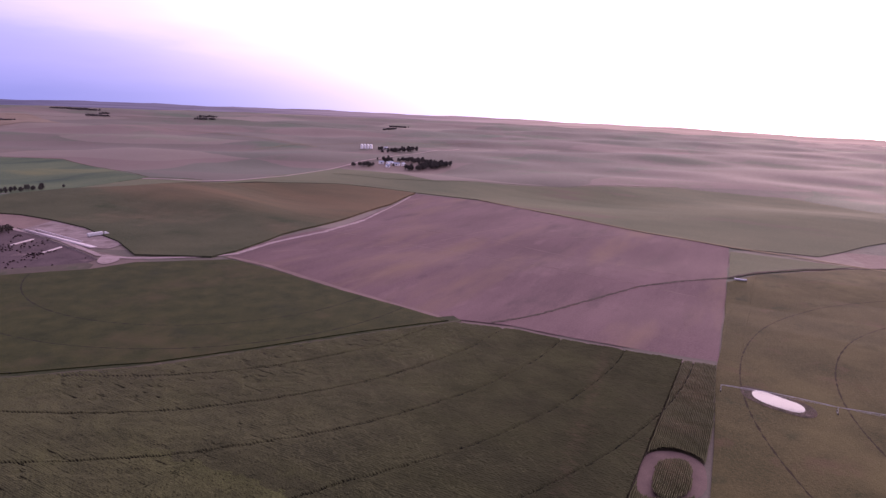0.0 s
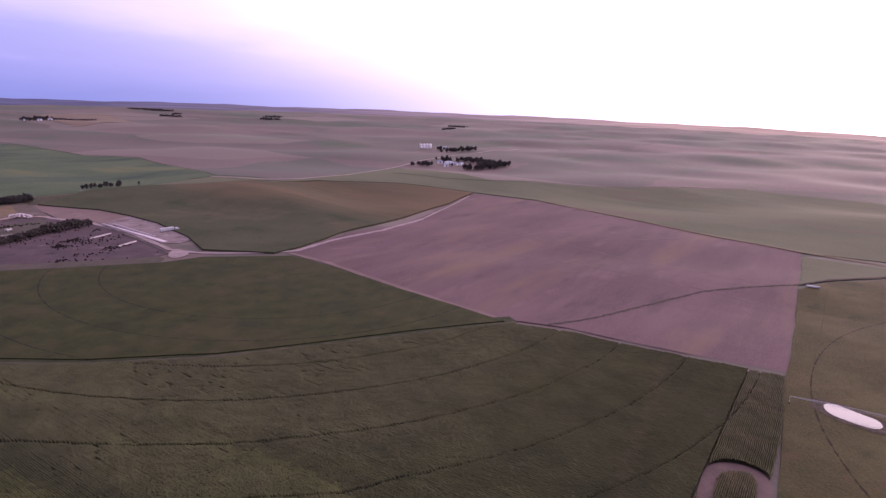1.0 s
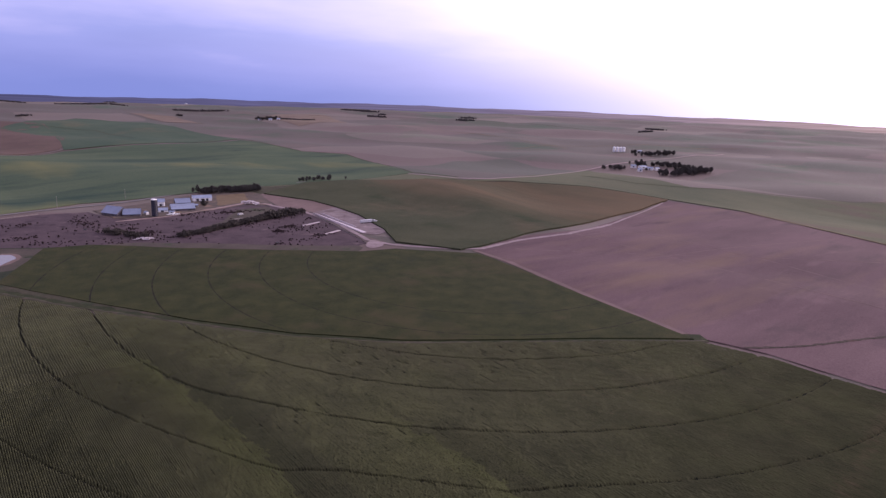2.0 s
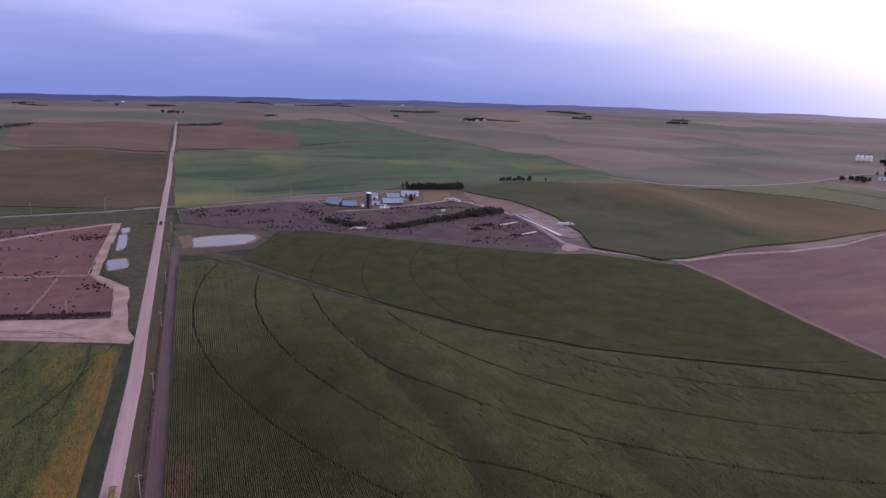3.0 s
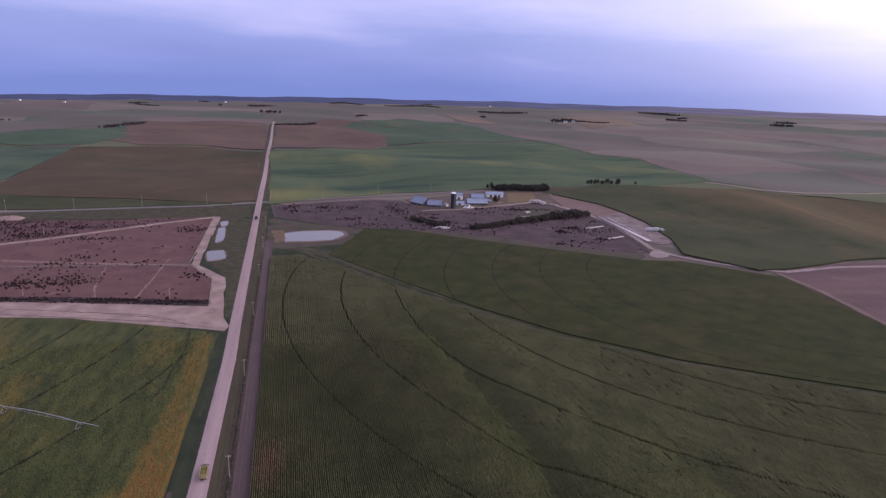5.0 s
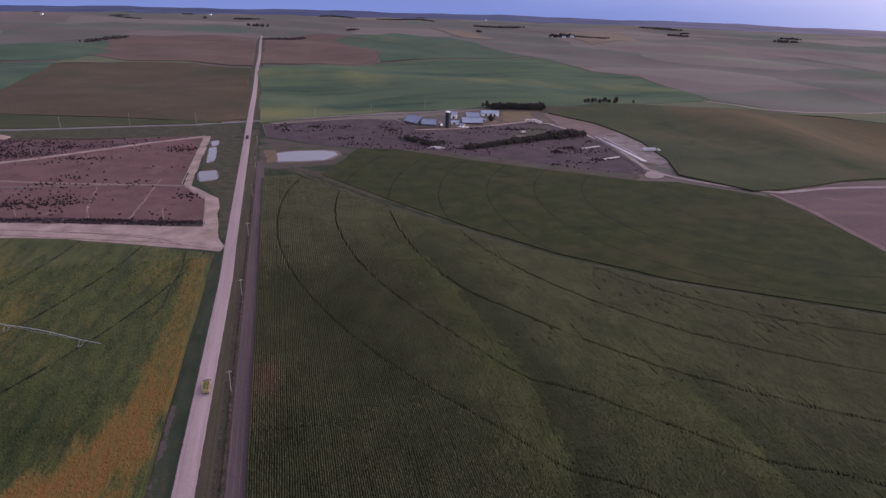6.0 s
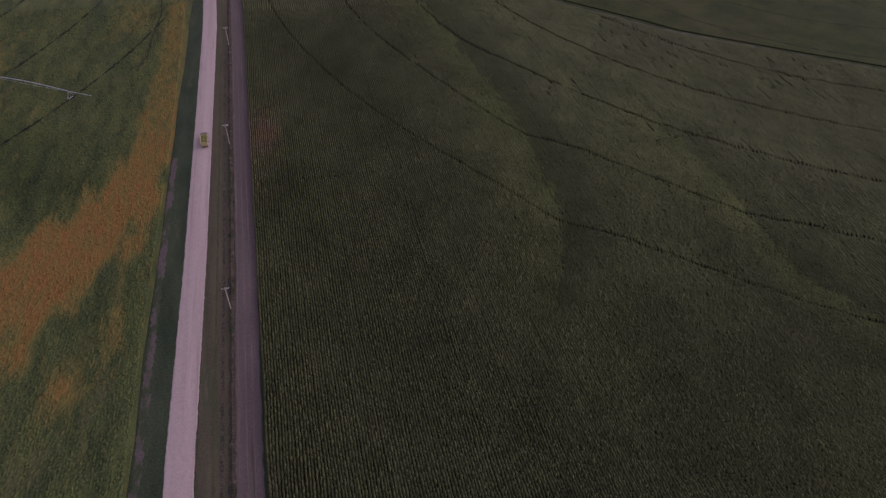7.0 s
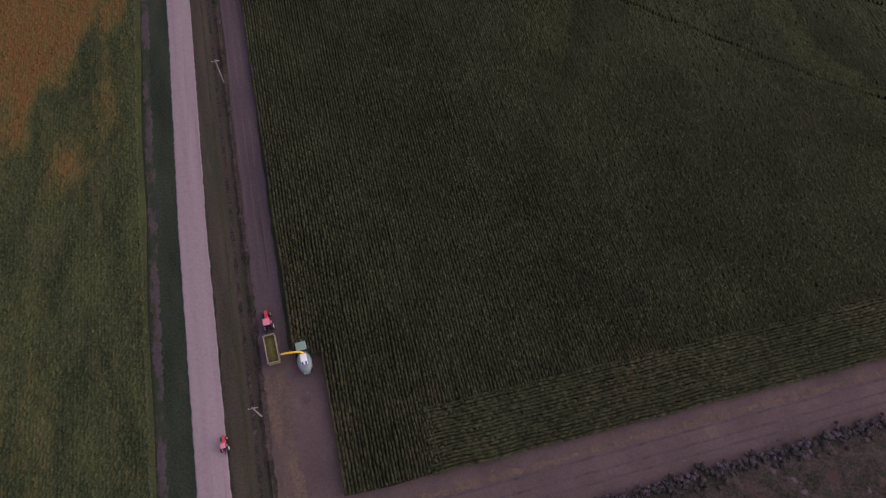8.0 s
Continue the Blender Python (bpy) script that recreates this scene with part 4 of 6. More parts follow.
strip("feed_lane", FEED_FORK, 4.0, 0.22, M["pen_trail"], "narrow pale feed alley between two pens", "lane", step=6, ragged=0.7)
sheet("bank", wobbly(DARK_BANK, 6, 0.7, 45), 0.26, M["manure_and_herd"], "dark heaped manure along the pale lane", "soil")
sheet("bank", wobbly(PAD_BROWN, 15, 1.0, 17), 0.12, M["pad_brown"], "bare brown bank beside the silage pad", "soil")
sheet("pad", wobbly(PAD, 12, 0.8, 18), 0.2, M["pad"], "pale concrete silage pad", "pad")
sheet("pad", rounded(PAD_END), 0.24, M["lane_grey"], "round pale gravel turning pad", "pad")
sheet("field", wobbly(EAST_FIELD, 30, 1.0, 19), 0.5, M["east"], "olive-brown pivot field with faint wheel lines", "field", thick=0.4)
sheet("field", wobbly(EAST_STRIP, 20, 1.0, 20), 0.35, M["strip_green"], "small dry grass triangle by the creek", "field")
for pts, label in ((POND_A, "long still farm pond reflecting the sky"), (POND_B, "small square lagoon"), (POND_C, "narrow lagoon beside the pens"), (POND_D, "small lagoon beside the pens")):
    sheet("pond", wobbly(pts, 5, 0.5, 51), 0.12, M["water"], label, "pond")
    big = [tuple(np.mean(pts, 0) + (np.array(p) - np.mean(pts, 0)) * 1.18) for p in pts]
    sheet("pond_bank", rounded(big, 1), 0.06, M["pad_brown"], "bare trodden bank round a pond", "soil")
sheet("pond", rounded(POND_EAST), 0.66, M["water"], "long bright pond in a pasture", "pond")
sheet("pond_bank", rounded([tuple(np.mean(POND_EAST, 0) + (np.array(p) - np.mean(POND_EAST, 0)) * 1.45) for p in POND_EAST]), 0.58, M["weeds"], "dark weedy rim of a pond", "soil")

strip("road", [(-38.4, -160), (-38.2, 25), (-37.9, 88), (-36.4, 155), (-34.3, 330), (-35, 375), (-37.5, 804), (-43, 1500), (-52, 2418), (-53, 2560)], 7.0, 0.16, M["gravel"], "straight pale pinkish gravel road", "road", step=1.2, ragged=0.10, crown=0.12)
strip("road", L_CROSS_W[:-1] + [(-41.5, 798)], 7.5, 0.15, M["tarmac"], "grey asphalt crossroad", "road", step=14)
strip("road", [(-33.5, 801)] + L_CROSS_E[1:], 7.5, 0.15, M["tarmac"], "grey asphalt road past the farm", "road", step=14)
strip("road", L_FARM, 5.5, 0.5, M["gravel"], "pale gravel road to a distant farm", "road", step=20)
strip("lane", L_LANE[-3:], 3.0, 0.26, M["lane_grey"], "narrow dirt lane along the stubble", "lane", step=12, ragged=0.5)
strip("feed_apron", [(368.5, 684), (359.5, 558)], 5.0, 0.3, M["bunk"], "pale concrete strip beside the feed bunk", "concrete", step=10, ragged=0.3)
strip("lane", L_LANE[:-2], 5.5, 0.26, M["lane_grey"], "pale dirt lane below the silage pad", "lane", step=12, ragged=0.8)
strip("verge_strip", L_LANE2, 7.5, 0.05, M["verge_olive"], "olive grass along the field lane", "grass", step=12, ragged=1.0)
strip("lane", L_LANE2, 5.0, 0.14, M["pad_brown"], "pale dirt lane along a field edge", "lane", step=12, ragged=1.0)
strip("track", [(-22.0, 44), (-21.5, 100), (-20.6, 160), (-20.8, 300), (-20.5, 520), (-21, 600)], 6.9, 0.1, M["track"], "rutted purple-brown dirt track beside the corn", "track", step=3, ragged=0.25)
strip("track", [(-49.0, -60), (-48.6, 30), (-47.2, 126), (-45.5, 215)], 1.9, 0.11, M["bare_patchy"], "worn patchy bare strip beside the beans", "track", step=1.0, ragged=0.5)
for pts, width, mat, label in ((L_HEDGE_NE, 3.5, "hedge_line", "dark weedy fence line"), (L_CREEK[5:], 4.5, "weeds", "dark creek line through the fields"), (L_RIDGE, 8, "dry_line", "pale terrace line"),
                               (L_DRY, 4, "strip_green", "dark fence line"), (L_FIELDTOP, 6, "dry_line", "dry grass fence line"), (L_NORTH, 3, "hedge_line", "dark fence line"), (L_NORTHW, 3, "hedge_line", "dark fence line")):
    strip("fence_line", pts, width * 0.75, 0.6, M[mat], label, "grass", step=20, ragged=1.2, crown=0.3)
strip("fence_line", L_CREEK[:6], 2.2, 0.3, M["weeds"], "dark weedy drain line across the stubble", "soil", step=4, ragged=0.9)
strip("waterway", [(x - 5, y - 5) for x, y in WATERWAY], 3.2, 0.5, M["verge_olive"], "olive grass margin of the waterway", "grass", step=6, ragged=1.2, crown=0.2)
strip("waterway", [(2, 566), (28, 548), (66, 486), (118, 408)], 15.0, 0.3, M["verge_olive"], "green weedy drain below the pond", "grass", step=6, ragged=2.0, crown=0.2)
strip("waterway", WATERWAY, 12.0, 0.2, M["swale"], "grassed waterway between two corn fields", "grass", step=10, ragged=1.5)
sheet("headland", wobbly([(-25.5, -40), (-25.5, 30), (-25, 48), (-11, 50), (-11, 14.0), (60, 14.0), (140, 14.0), (200, 9), (140, 0.5), (60, 0), (-2, -1), (-8, -40)], 10, 0.4, 21), 0.13, M["headland"], "bare brown harvested headland", "soil")
strip("litter", [(-22.4, -40), (-22.3, 10), (-22.4, 44)], 5.0, 0.17, M["litter"], "tan corn litter on the headland", "soil", step=1.0, ragged=1.1)
strip("litter", [(-9, 9.5), (60, 10.6), (140, 10.6), (196, 7)], 1.3, 0.17, M["litter"], "tan corn litter on the headland", "soil", step=1.0, ragged=0.6, seed=5)
for k, y in enumerate((3.2, 5.4, 8.4)):
    strip("rut", [(-6, y), (60, y + 0.6), (140, y + 1.0), (196, y + 2.2)], 0.5, 0.17, M["track"], "faint wheel rut along the headland", "track", step=1.5, ragged=0.15, seed=90 + k)
sheet("bank", wobbly([(-8, -60), (-6, -1), (60, 0.2), (140, 0.9), (200, 8), (240, 6), (240, -10), (100, -40)], 2.5, 0.6, 22), 0.75, M["weeds"], "dark weedy bank below the headland", "grass")
sheet("track", rounded(PIT_OUT), 0.15, M["headland"], "bare oval track in the corn", "track")

for k, pts in enumerate(APRON_RUTS):
    strip("rut", pts, 0.7, 0.24, M["pad_brown"], "brown wheel rut across the pale lane", "track", step=4, ragged=0.4, seed=60 + k)
for k, pts in enumerate(PEN_TRAILS):
    strip("rut", pts, 0.9, 0.16, M["pen_trail"], "pale cattle trail worn across a pen", "track", step=4, ragged=0.9, seed=70 + k)
for k, pts in enumerate(FAR_LINES):
    strip("fence_line", pts, 3.5, 0.6, M["dry_line" if k % 2 else "hedge_line"], "thin field boundary on a distant slope", "grass", step=20, ragged=1.0, crown=0.3, seed=80 + k)

# ---- standing corn ----
PITCH = 0.78
sheet("corn_field", wobbly(CORN_UPPER, 20, 1.0, 24), 0.8, M["corn_upper"], "dense green standing corn below the feedlot", "corn", kind="stuff", step=40, thick=0.8)
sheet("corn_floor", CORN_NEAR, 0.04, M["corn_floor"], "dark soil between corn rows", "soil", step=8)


def inside(x, y, pts):
    """Which of the points lie within the outline."""
    hit = np.zeros(np.shape(x), bool)
    for (ax, ay), (bx, by) in zip(pts, pts[1:] + pts[:1]):
        if ay != by:
            hit ^= ((ay > y) != (by > y)) & (x < (bx - ax) * (y - ay) / (by - ay) + ax)
    return hit


ORANGE = (118.7, 26.6, 62.3, 28.2)
PIT_EDGE, PIT_CORE = rounded(PIT_OUT), rounded(PIT_IN)


def value_noise(x, y, wide, long, seed):
    """Smooth random values from 0 to 1 on a grid of wide by long metres."""
    grid = np.random.RandomState(seed).rand(64, 64)
    u, v = x / wide, y / long
    i, j = np.floor(u).astype(int), np.floor(v).astype(int)
    a, b = u - i, v - j
    a, b = a * a * (3 - 2 * a), b * b * (3 - 2 * b)
    g = lambda p, q: grid[p % 64, q % 64]
    return g(i, j) * (1 - a) * (1 - b) + g(i + 1, j) * a * (1 - b) + g(i, j + 1) * (1 - a) * b + g(i + 1, j + 1) * a * b


def crop_tone_at(x, y):
    """Tone and density of the corn, thin by the road; sunlit west banks and shaded east sides of the gullies are
    painted in.
    """
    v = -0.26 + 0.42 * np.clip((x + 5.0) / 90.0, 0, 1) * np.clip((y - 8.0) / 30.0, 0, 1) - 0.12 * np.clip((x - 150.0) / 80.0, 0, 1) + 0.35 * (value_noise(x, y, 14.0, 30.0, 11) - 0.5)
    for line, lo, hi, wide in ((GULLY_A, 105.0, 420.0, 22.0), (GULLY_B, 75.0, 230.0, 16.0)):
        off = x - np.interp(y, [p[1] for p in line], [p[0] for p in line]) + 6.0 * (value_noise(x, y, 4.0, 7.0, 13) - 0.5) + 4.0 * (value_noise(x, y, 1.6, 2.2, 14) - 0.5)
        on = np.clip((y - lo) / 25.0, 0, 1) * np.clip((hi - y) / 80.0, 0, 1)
        # sunlit bank lighter, shaded far side darker, put into the crop's tone
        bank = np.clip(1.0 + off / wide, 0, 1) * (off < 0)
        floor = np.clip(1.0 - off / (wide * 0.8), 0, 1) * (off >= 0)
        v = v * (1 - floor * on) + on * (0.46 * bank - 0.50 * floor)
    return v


def corn_rows(name, lines, label, step=0.62, wide=1.0, close=None):
    """Rows of corn as ragged ridges of leaves. lines: (start, end) of each row in plan; plants stand only where the crop does."""
    rnd = np.random.RandomState(5)
    verts, faces, base = [], [], 0
    for a, b in lines:
        a, b = np.array(a, float), np.array(b, float)
        n = int(np.hypot(*(b - a)) / step)
        if n < 2:
            continue
        s = (np.arange(n + 1) / n)[:, None]
        mid = a + (b - a) * s
        x, y = mid[:, 0], mid[:, 1]
        way = (b - a) / np.hypot(*(b - a))
        across = np.array([-way[1], way[0]])
        away = np.hypot(x - PIVOT_CENTRE[0], y - PIVOT_CENTRE[1])
        far = np.abs(away - 383.0) % 39.7
        lane = np.clip((0.75 - np.minimum(far, 39.7 - far)) / 0.4, 0, 1) * (away < 390)
        tall = 2.15 + rnd.normal(0, 0.26, n + 1) * (1.0 - 0.7 * np.clip((np.hypot(x, y) - 120.0) / 170.0, 0, 1)) + 0.22 * np.sin(x / 9 + y / 23) + 0.15 * np.sin(x / 3.1 - y / 5.3)
        lean = 0.14 * np.sin(y / 6.0 + x / 2.7) * np.sin(x / 17.0 + y / 31.0)
        tall = tall + 0.20 * np.sin(x / 1.9 + 2 * np.sin(y / 4.7)) * np.sin(y / 2.6 + 2 * np.sin(x / 5.3))
        # leaning and broken plants in loose patches
        down = np.clip(value_noise(x, y, 2.6, 4.5, 7) - 0.66, 0, 1) * np.clip((y - 130.0) / 120.0, 0, 1) * np.clip(value_noise(x, y, 30.0, 30.0, 9) * 2.4 - 0.7, 0, 1)
        tall = tall * (1.0 - 0.58 * lane) - 3.2 * down
        # leaves close the gaps between rows in the taller crop farther from the road
        shut = 0.60 + 0.32 * np.maximum(np.clip((x - 25.0) / 100.0, 0, 1) * np.clip((y - 60.0) / 100.0, 0, 1), np.clip((y - 300.0) / 120.0, 0, 1))
        shut = np.maximum(shut, 0.5 + 0.42 * np.clip(crop_tone_at(x, y), 0, 1))
        if close:
            shut = np.full(n + 1, close)
        if wide > 1:
            shut = shut - 0.06
        # single plants stand out only in the thin crop next to the headland
        loose = 1.0 - 0.75 * np.clip((np.hypot(x, y) - 120.0) / 170.0, 0, 1)
        cols = []
        for off, low in ((-0.39, 1.0), (-0.20, 0.37), (0.0, 0.0), (0.20, 0.37), (0.39, 1.0)):
            frac = 1.0 - (1.0 - shut) * low
            jit = rnd.normal(0, 0.05, n + 1) * loose + lean
            p = mid + across * (off * wide + jit)[:, None] + way * rnd.uniform(-0.2, 0.2, n + 1)[:, None]
            cols.append(np.c_[p, height(p[:, 0], p[:, 1]) + tall * np.clip(frac + rnd.normal(0, 0.10, n + 1) * loose, 0.02, 1.3)])
        keep = inside(x, y, CORN_NEAR) & ~(inside(x, y, PIT_EDGE) & ~inside(x, y, PIT_CORE)) & ~((x < -11.5) & (y < 46.0))
        verts.append(np.stack(cols, 1).reshape(-1, 3))
        i, j = np.meshgrid(np.where(keep[:-1] & keep[1:])[0], np.arange(4), indexing="ij")
        q = base + i * 5 + j
        faces.append(np.stack([q, q + 5, q + 6, q + 1], -1).reshape(-1, 4))
        base += (n + 1) * 5
    v, f = np.concatenate(verts), np.concatenate(faces)
    used, f = np.unique(f, return_inverse=True)
    f = f.reshape(-1, 4)
    v = v[used]
    mesh = bpy.data.meshes.new(name)
    mesh.vertices.add(len(v))
    mesh.vertices.foreach_set("co", v.ravel())
    mesh.loops.add(f.size)
    mesh.loops.foreach_set("vertex_index", f.ravel().astype(np.int32))
    mesh.polygons.add(len(f))
    mesh.polygons.foreach_set("loop_start", np.arange(0, f.size, 4, dtype=np.int32))
    mesh.update(calc_edges=True)
    mesh.materials.append(M["corn_row"])
    x, y = v[:, 0], v[:, 1]
    ripe = -0.12 + 0.26 * np.exp(-((y - 20.0) / 12.0) ** 2) * (0.5 + 0.5 * np.sin(x / 9.0 + 2 * np.sin(x / 23.0))) + 0.36 * np.exp(-((x + 17.0) / 13.0) ** 2) * (0.55 + 0.45 * np.sin(y / 27.0))
    ripe = ripe + 0.32 * np.exp(-((x - ORANGE[0]) / 11.0) ** 2 - ((y - ORANGE[1]) / 4.5) ** 2) + 0.2 * np.exp(-((x - ORANGE[2]) / 8.0) ** 2 - ((y - ORANGE[3]) / 4.0) ** 2)
    ripe = ripe + 0.16 * np.exp(-((y - 30.0 - 0.12 * x) / 5.0) ** 2)
    ripe = ripe + 0.15 * np.clip((x - 130.0) / 120.0, 0, 1) + 0.48 * np.exp(-((x + 10.0) / 6.0) ** 2 - ((y - 225.0) / 16.0) ** 2)
    mesh.attributes.new("ripe", "FLOAT", "POINT").data.foreach_set("value", ripe)
    mesh.attributes.new("crop_tone", "FLOAT", "POINT").data.foreach_set("value", crop_tone_at(x, y))
    return tagged(new(name, mesh), label, "corn", kind="stuff")


def row_starts(lo, hi, pitch=PITCH):
    at = np.arange(lo, hi, pitch)
    return at + np.random.RandomState(3).uniform(-0.10, 0.10, len(at))


END_ROWS = 15.0
RAGGED = np.random.RandomState(12)
corn_rows("corn_rows", [((x, 12.5 if x < 10.5 else 12.7 + END_ROWS + RAGGED.uniform(-1.0, 0.6)), (x, 190)) for x in row_starts(-17.0, 175)], "rows of tall drying corn with bare gaps between them", step=0.45)
corn_rows("corn_rows", [((x, 190), (x, 340)) for x in row_starts(-17.0, 175)], "rows of tall drying corn with bare gaps between them", step=0.62)
corn_rows("corn_rows", [((x, 340), (x, 570)) for x in row_starts(-17.0, 175, 1.15)] + [((x, 31.5), (x, 345)) for x in row_starts(175.4, 395, 1.15)], "standing corn crossed by curved pivot wheel lanes", step=0.9, wide=1.45)
corn_rows("corn_end_rows", [((7.2 + 2.6 * RAGGED.rand(), y), (175, y)) for y in row_starts(13.9, 13.0 + END_ROWS)], "end rows of corn turned along the headland", step=0.45, close=0.74)
corn_rows("corn_end_rows", [((175.5, y), (394, y)) for y in row_starts(7.7, 31)], "open end rows of corn beside the pasture", step=0.6, close=0.62)


# ---- beans beside the road ----
RIPE_BAND = [(-51, 358, 5), (-51, 300, 7), (-51.5, 255, 8), (-54, 222, 10), (-60, 192, 14), (-70, 173, 17), (-84, 156, 19), (-108, 128, 24), (-140, 96, 30)]


def ripe_at(x, y):
    """How ripe the beans are: a band along the road that swings out across the field, and loose patches."""
    best = np.zeros(np.shape(x))
    for (ax, ay, aw), (bx, by, bw) in zip(RIPE_BAND, RIPE_BAND[1:]):
        s = np.clip(((x - ax) * (bx - ax) + (y - ay) * (by - ay)) / ((bx - ax) ** 2 + (by - ay) ** 2), 0, 1)
        away = np.hypot(x - ax - s * (bx - ax), y - ay - s * (by - ay)) / (aw + (bw - aw) * s)
        away = away + 0.16 * np.sin(x / 1.7 + 2.0 * np.sin(y / 17.0)) + 0.20 * np.sin(x / 4.3 + y / 15.0) * np.sin(y / 6.0 - x / 9.0)
        best = np.maximum(best, np.clip(1.45 * (1.28 - away), 0, 1) * np.interp(y, [190.0, 260.0], [0.64, 0.38]))
    loose = 0.85 * (0.02 + 0.10 * np.sin(x / 7.0 + 1.3 * np.sin(y / 21.0)) + 0.09 * np.sin(y / 26.0 + x / 13.0)) * np.interp(y, [0, 55, 130, 230, 300], [0.8, 0.8, 1.0, 1.0, 1.7])
    deep = np.exp(-(((x + 95) / 32) ** 2 + ((y - 225) / 38) ** 2)) * 0.25
    best = np.maximum(best, 0.5 * np.exp(-((x + 69) / 6.0) ** 2 - ((y - 112) / 10.0) ** 2) + 0.35 * np.exp(-((x + 58) / 4.0) ** 2 - ((y - 130) / 14.0) ** 2))
    return np.maximum(best, loose - deep)


def add_ripeness(ob):
    co = np.empty(len(ob.data.vertices) * 3)
    ob.data.vertices.foreach_get("co", co)
    co = co.reshape(-1, 3)
    x, y = co[:, 0], co[:, 1]
    ob.data.attributes.new("ripe", "FLOAT", "POINT").data.foreach_set("value", ripe_at(x, y))
    # rank, wet growth beyond the ripe band
    wet = np.exp(-((x + 92) / 34) ** 2 - ((y - 215 + 0.9 * (x + 92)) / 30) ** 2) + 0.5 * np.exp(-((x + 58) / 8) ** 2 - ((y - 136) / 14) ** 2)
    ob.data.attributes.new("crop_tone", "FLOAT", "POINT").data.foreach_set("value", -0.9 * wet * (0.6 + 0.8 * value_noise(x, y, 5.0, 12.0, 21)))


def bean_canopy():
    """Knobbly bean canopy near the road, coarser farther off."""
    add_ripeness(sheet("bean_field", wobbly(SOY, 25, 0.6, 25), 0.45, M["soy"], "ripening bean field turning orange and yellow", "beans", kind="stuff", step=12, thick=0.45))
    rnd = np.random.RandomState(8)
    xs, ys = np.arange(-165, -49.5, 0.38), np.arange(-10, 362, 0.55)
    gx, gy = np.meshgrid(xs, ys, indexing="ij")
    edge = np.interp(gy, [-10, 120, 230, 362], [-50.3, -49.4, -46.8, -46.4])
    row = np.arange(len(xs)) % 2 * 2.0 - 1.0
    gx = edge - (-49.5 - gx) + rnd.uniform(-0.13, 0.13, gx.shape)
    gy = gy + rnd.uniform(-0.22, 0.22, gy.shape)
    gz = 0.66 + rnd.normal(0, 0.15, gx.shape) + 0.06 * row[:, None]
    gz[-1, :] = 0.1
    n, m = gx.shape
    i, j = np.meshgrid(np.arange(n - 1), np.arange(m - 1), indexing="ij")
    q = i * m + j
    f = np.stack([q, q + m, q + m + 1, q + 1], -1).reshape(-1, 4)
    ob = from_arrays("bean_rows", np.stack([gx, gy, gz], -1).reshape(-1, 3), f.tolist(), M["soy"])
    add_ripeness(ob)
    tagged(ob, "knobbly bean canopy turning orange and yellow", "beans", kind="stuff")


bean_canopy()
for k, pts in enumerate(([(-60.4, 377), (-58.7, 347), (-61.2, 324), (-62.1, 300), (-65.7, 286)],)):
    strip("rut", pts, 0.6, 0.85, M["wheel_lane"], "dark crushed wheel lane in the beans", "track", step=1.2, ragged=0.35, seed=95 + k)


# ---- building blocks ----
def box(bm, x, y, z, w, d, h, bevel=0.0):
    """A box centred at x, y, standing on z."""
    made = bmesh.ops.create_cube(bm, size=1, matrix=Matrix.Translation((x, y, z + h / 2)) @ Matrix.Diagonal((w, d, h, 1)))
    if bevel:
        edges = list({e for v in made["verts"] for e in v.link_edges})
        bmesh.ops.bevel(bm, geom=edges, offset=bevel, segments=1, affect="EDGES")
    return bm


def boxes(*rows, bevel=0.0):
    bm = bmesh.new()
    for r in rows:
        box(bm, *r, bevel=bevel)
    return bm


def tube(bm, a, b, r0, r1=None, n=8):
    """A tapered round bar from a to b."""
    a, b = Vector(a), Vector(b)
    way = b - a
    m = Matrix.Translation((a + b) / 2) @ way.to_track_quat("Z", "Y").to_matrix().to_4x4()
    bmesh.ops.create_cone(bm, cap_ends=True, segments=n, radius1=r0, radius2=r0 if r1 is None else r1, depth=way.length, matrix=m)
    return bm


def tubes(*rows, n=8):
    bm = bmesh.new()
    for a, b, r in rows:
        tube(bm, a, b, r, n=n)
    return bm


def lathe(profile, n=20, at=(0, 0)):
    """A round body turned from (radius, height) pairs."""
    bm = bmesh.new()
    loops = []
    for r, z in profile:
        loops.append([bm.verts.new((at[0] + r * math.cos(2 * math.pi * i / n), at[1] + r * math.sin(2 * math.pi * i / n), z)) for i in range(n)])
    for lo, hi in zip(loops, loops[1:]):
        for i in range(n):
            bm.faces.new((lo[i], lo[(i + 1) % n], hi[(i + 1) % n], hi[i]))
    bm.faces.new(loops[-1])
    bm.faces.new(loops[0][::-1])
    return bm


def prism(profile, length, axis="y"):
    """A section (across, up) drawn out along an axis."""
    bm = bmesh.new()
    ends = []
    for s in (-length / 2, length / 2):
        ends.append([bm.verts.new((u, s, z) if axis == "y" else (s, u, z)) for u, z in profile])
    k = len(profile)
    for i in range(k):
        bm.faces.new((ends[0][i], ends[0][(i + 1) % k], ends[1][(i + 1) % k], ends[1][i]))
    bm.faces.new(ends[0][::-1])
    bm.faces.new(ends[1])
    bmesh.ops.recalc_face_normals(bm, faces=bm.faces[:])
    return bm


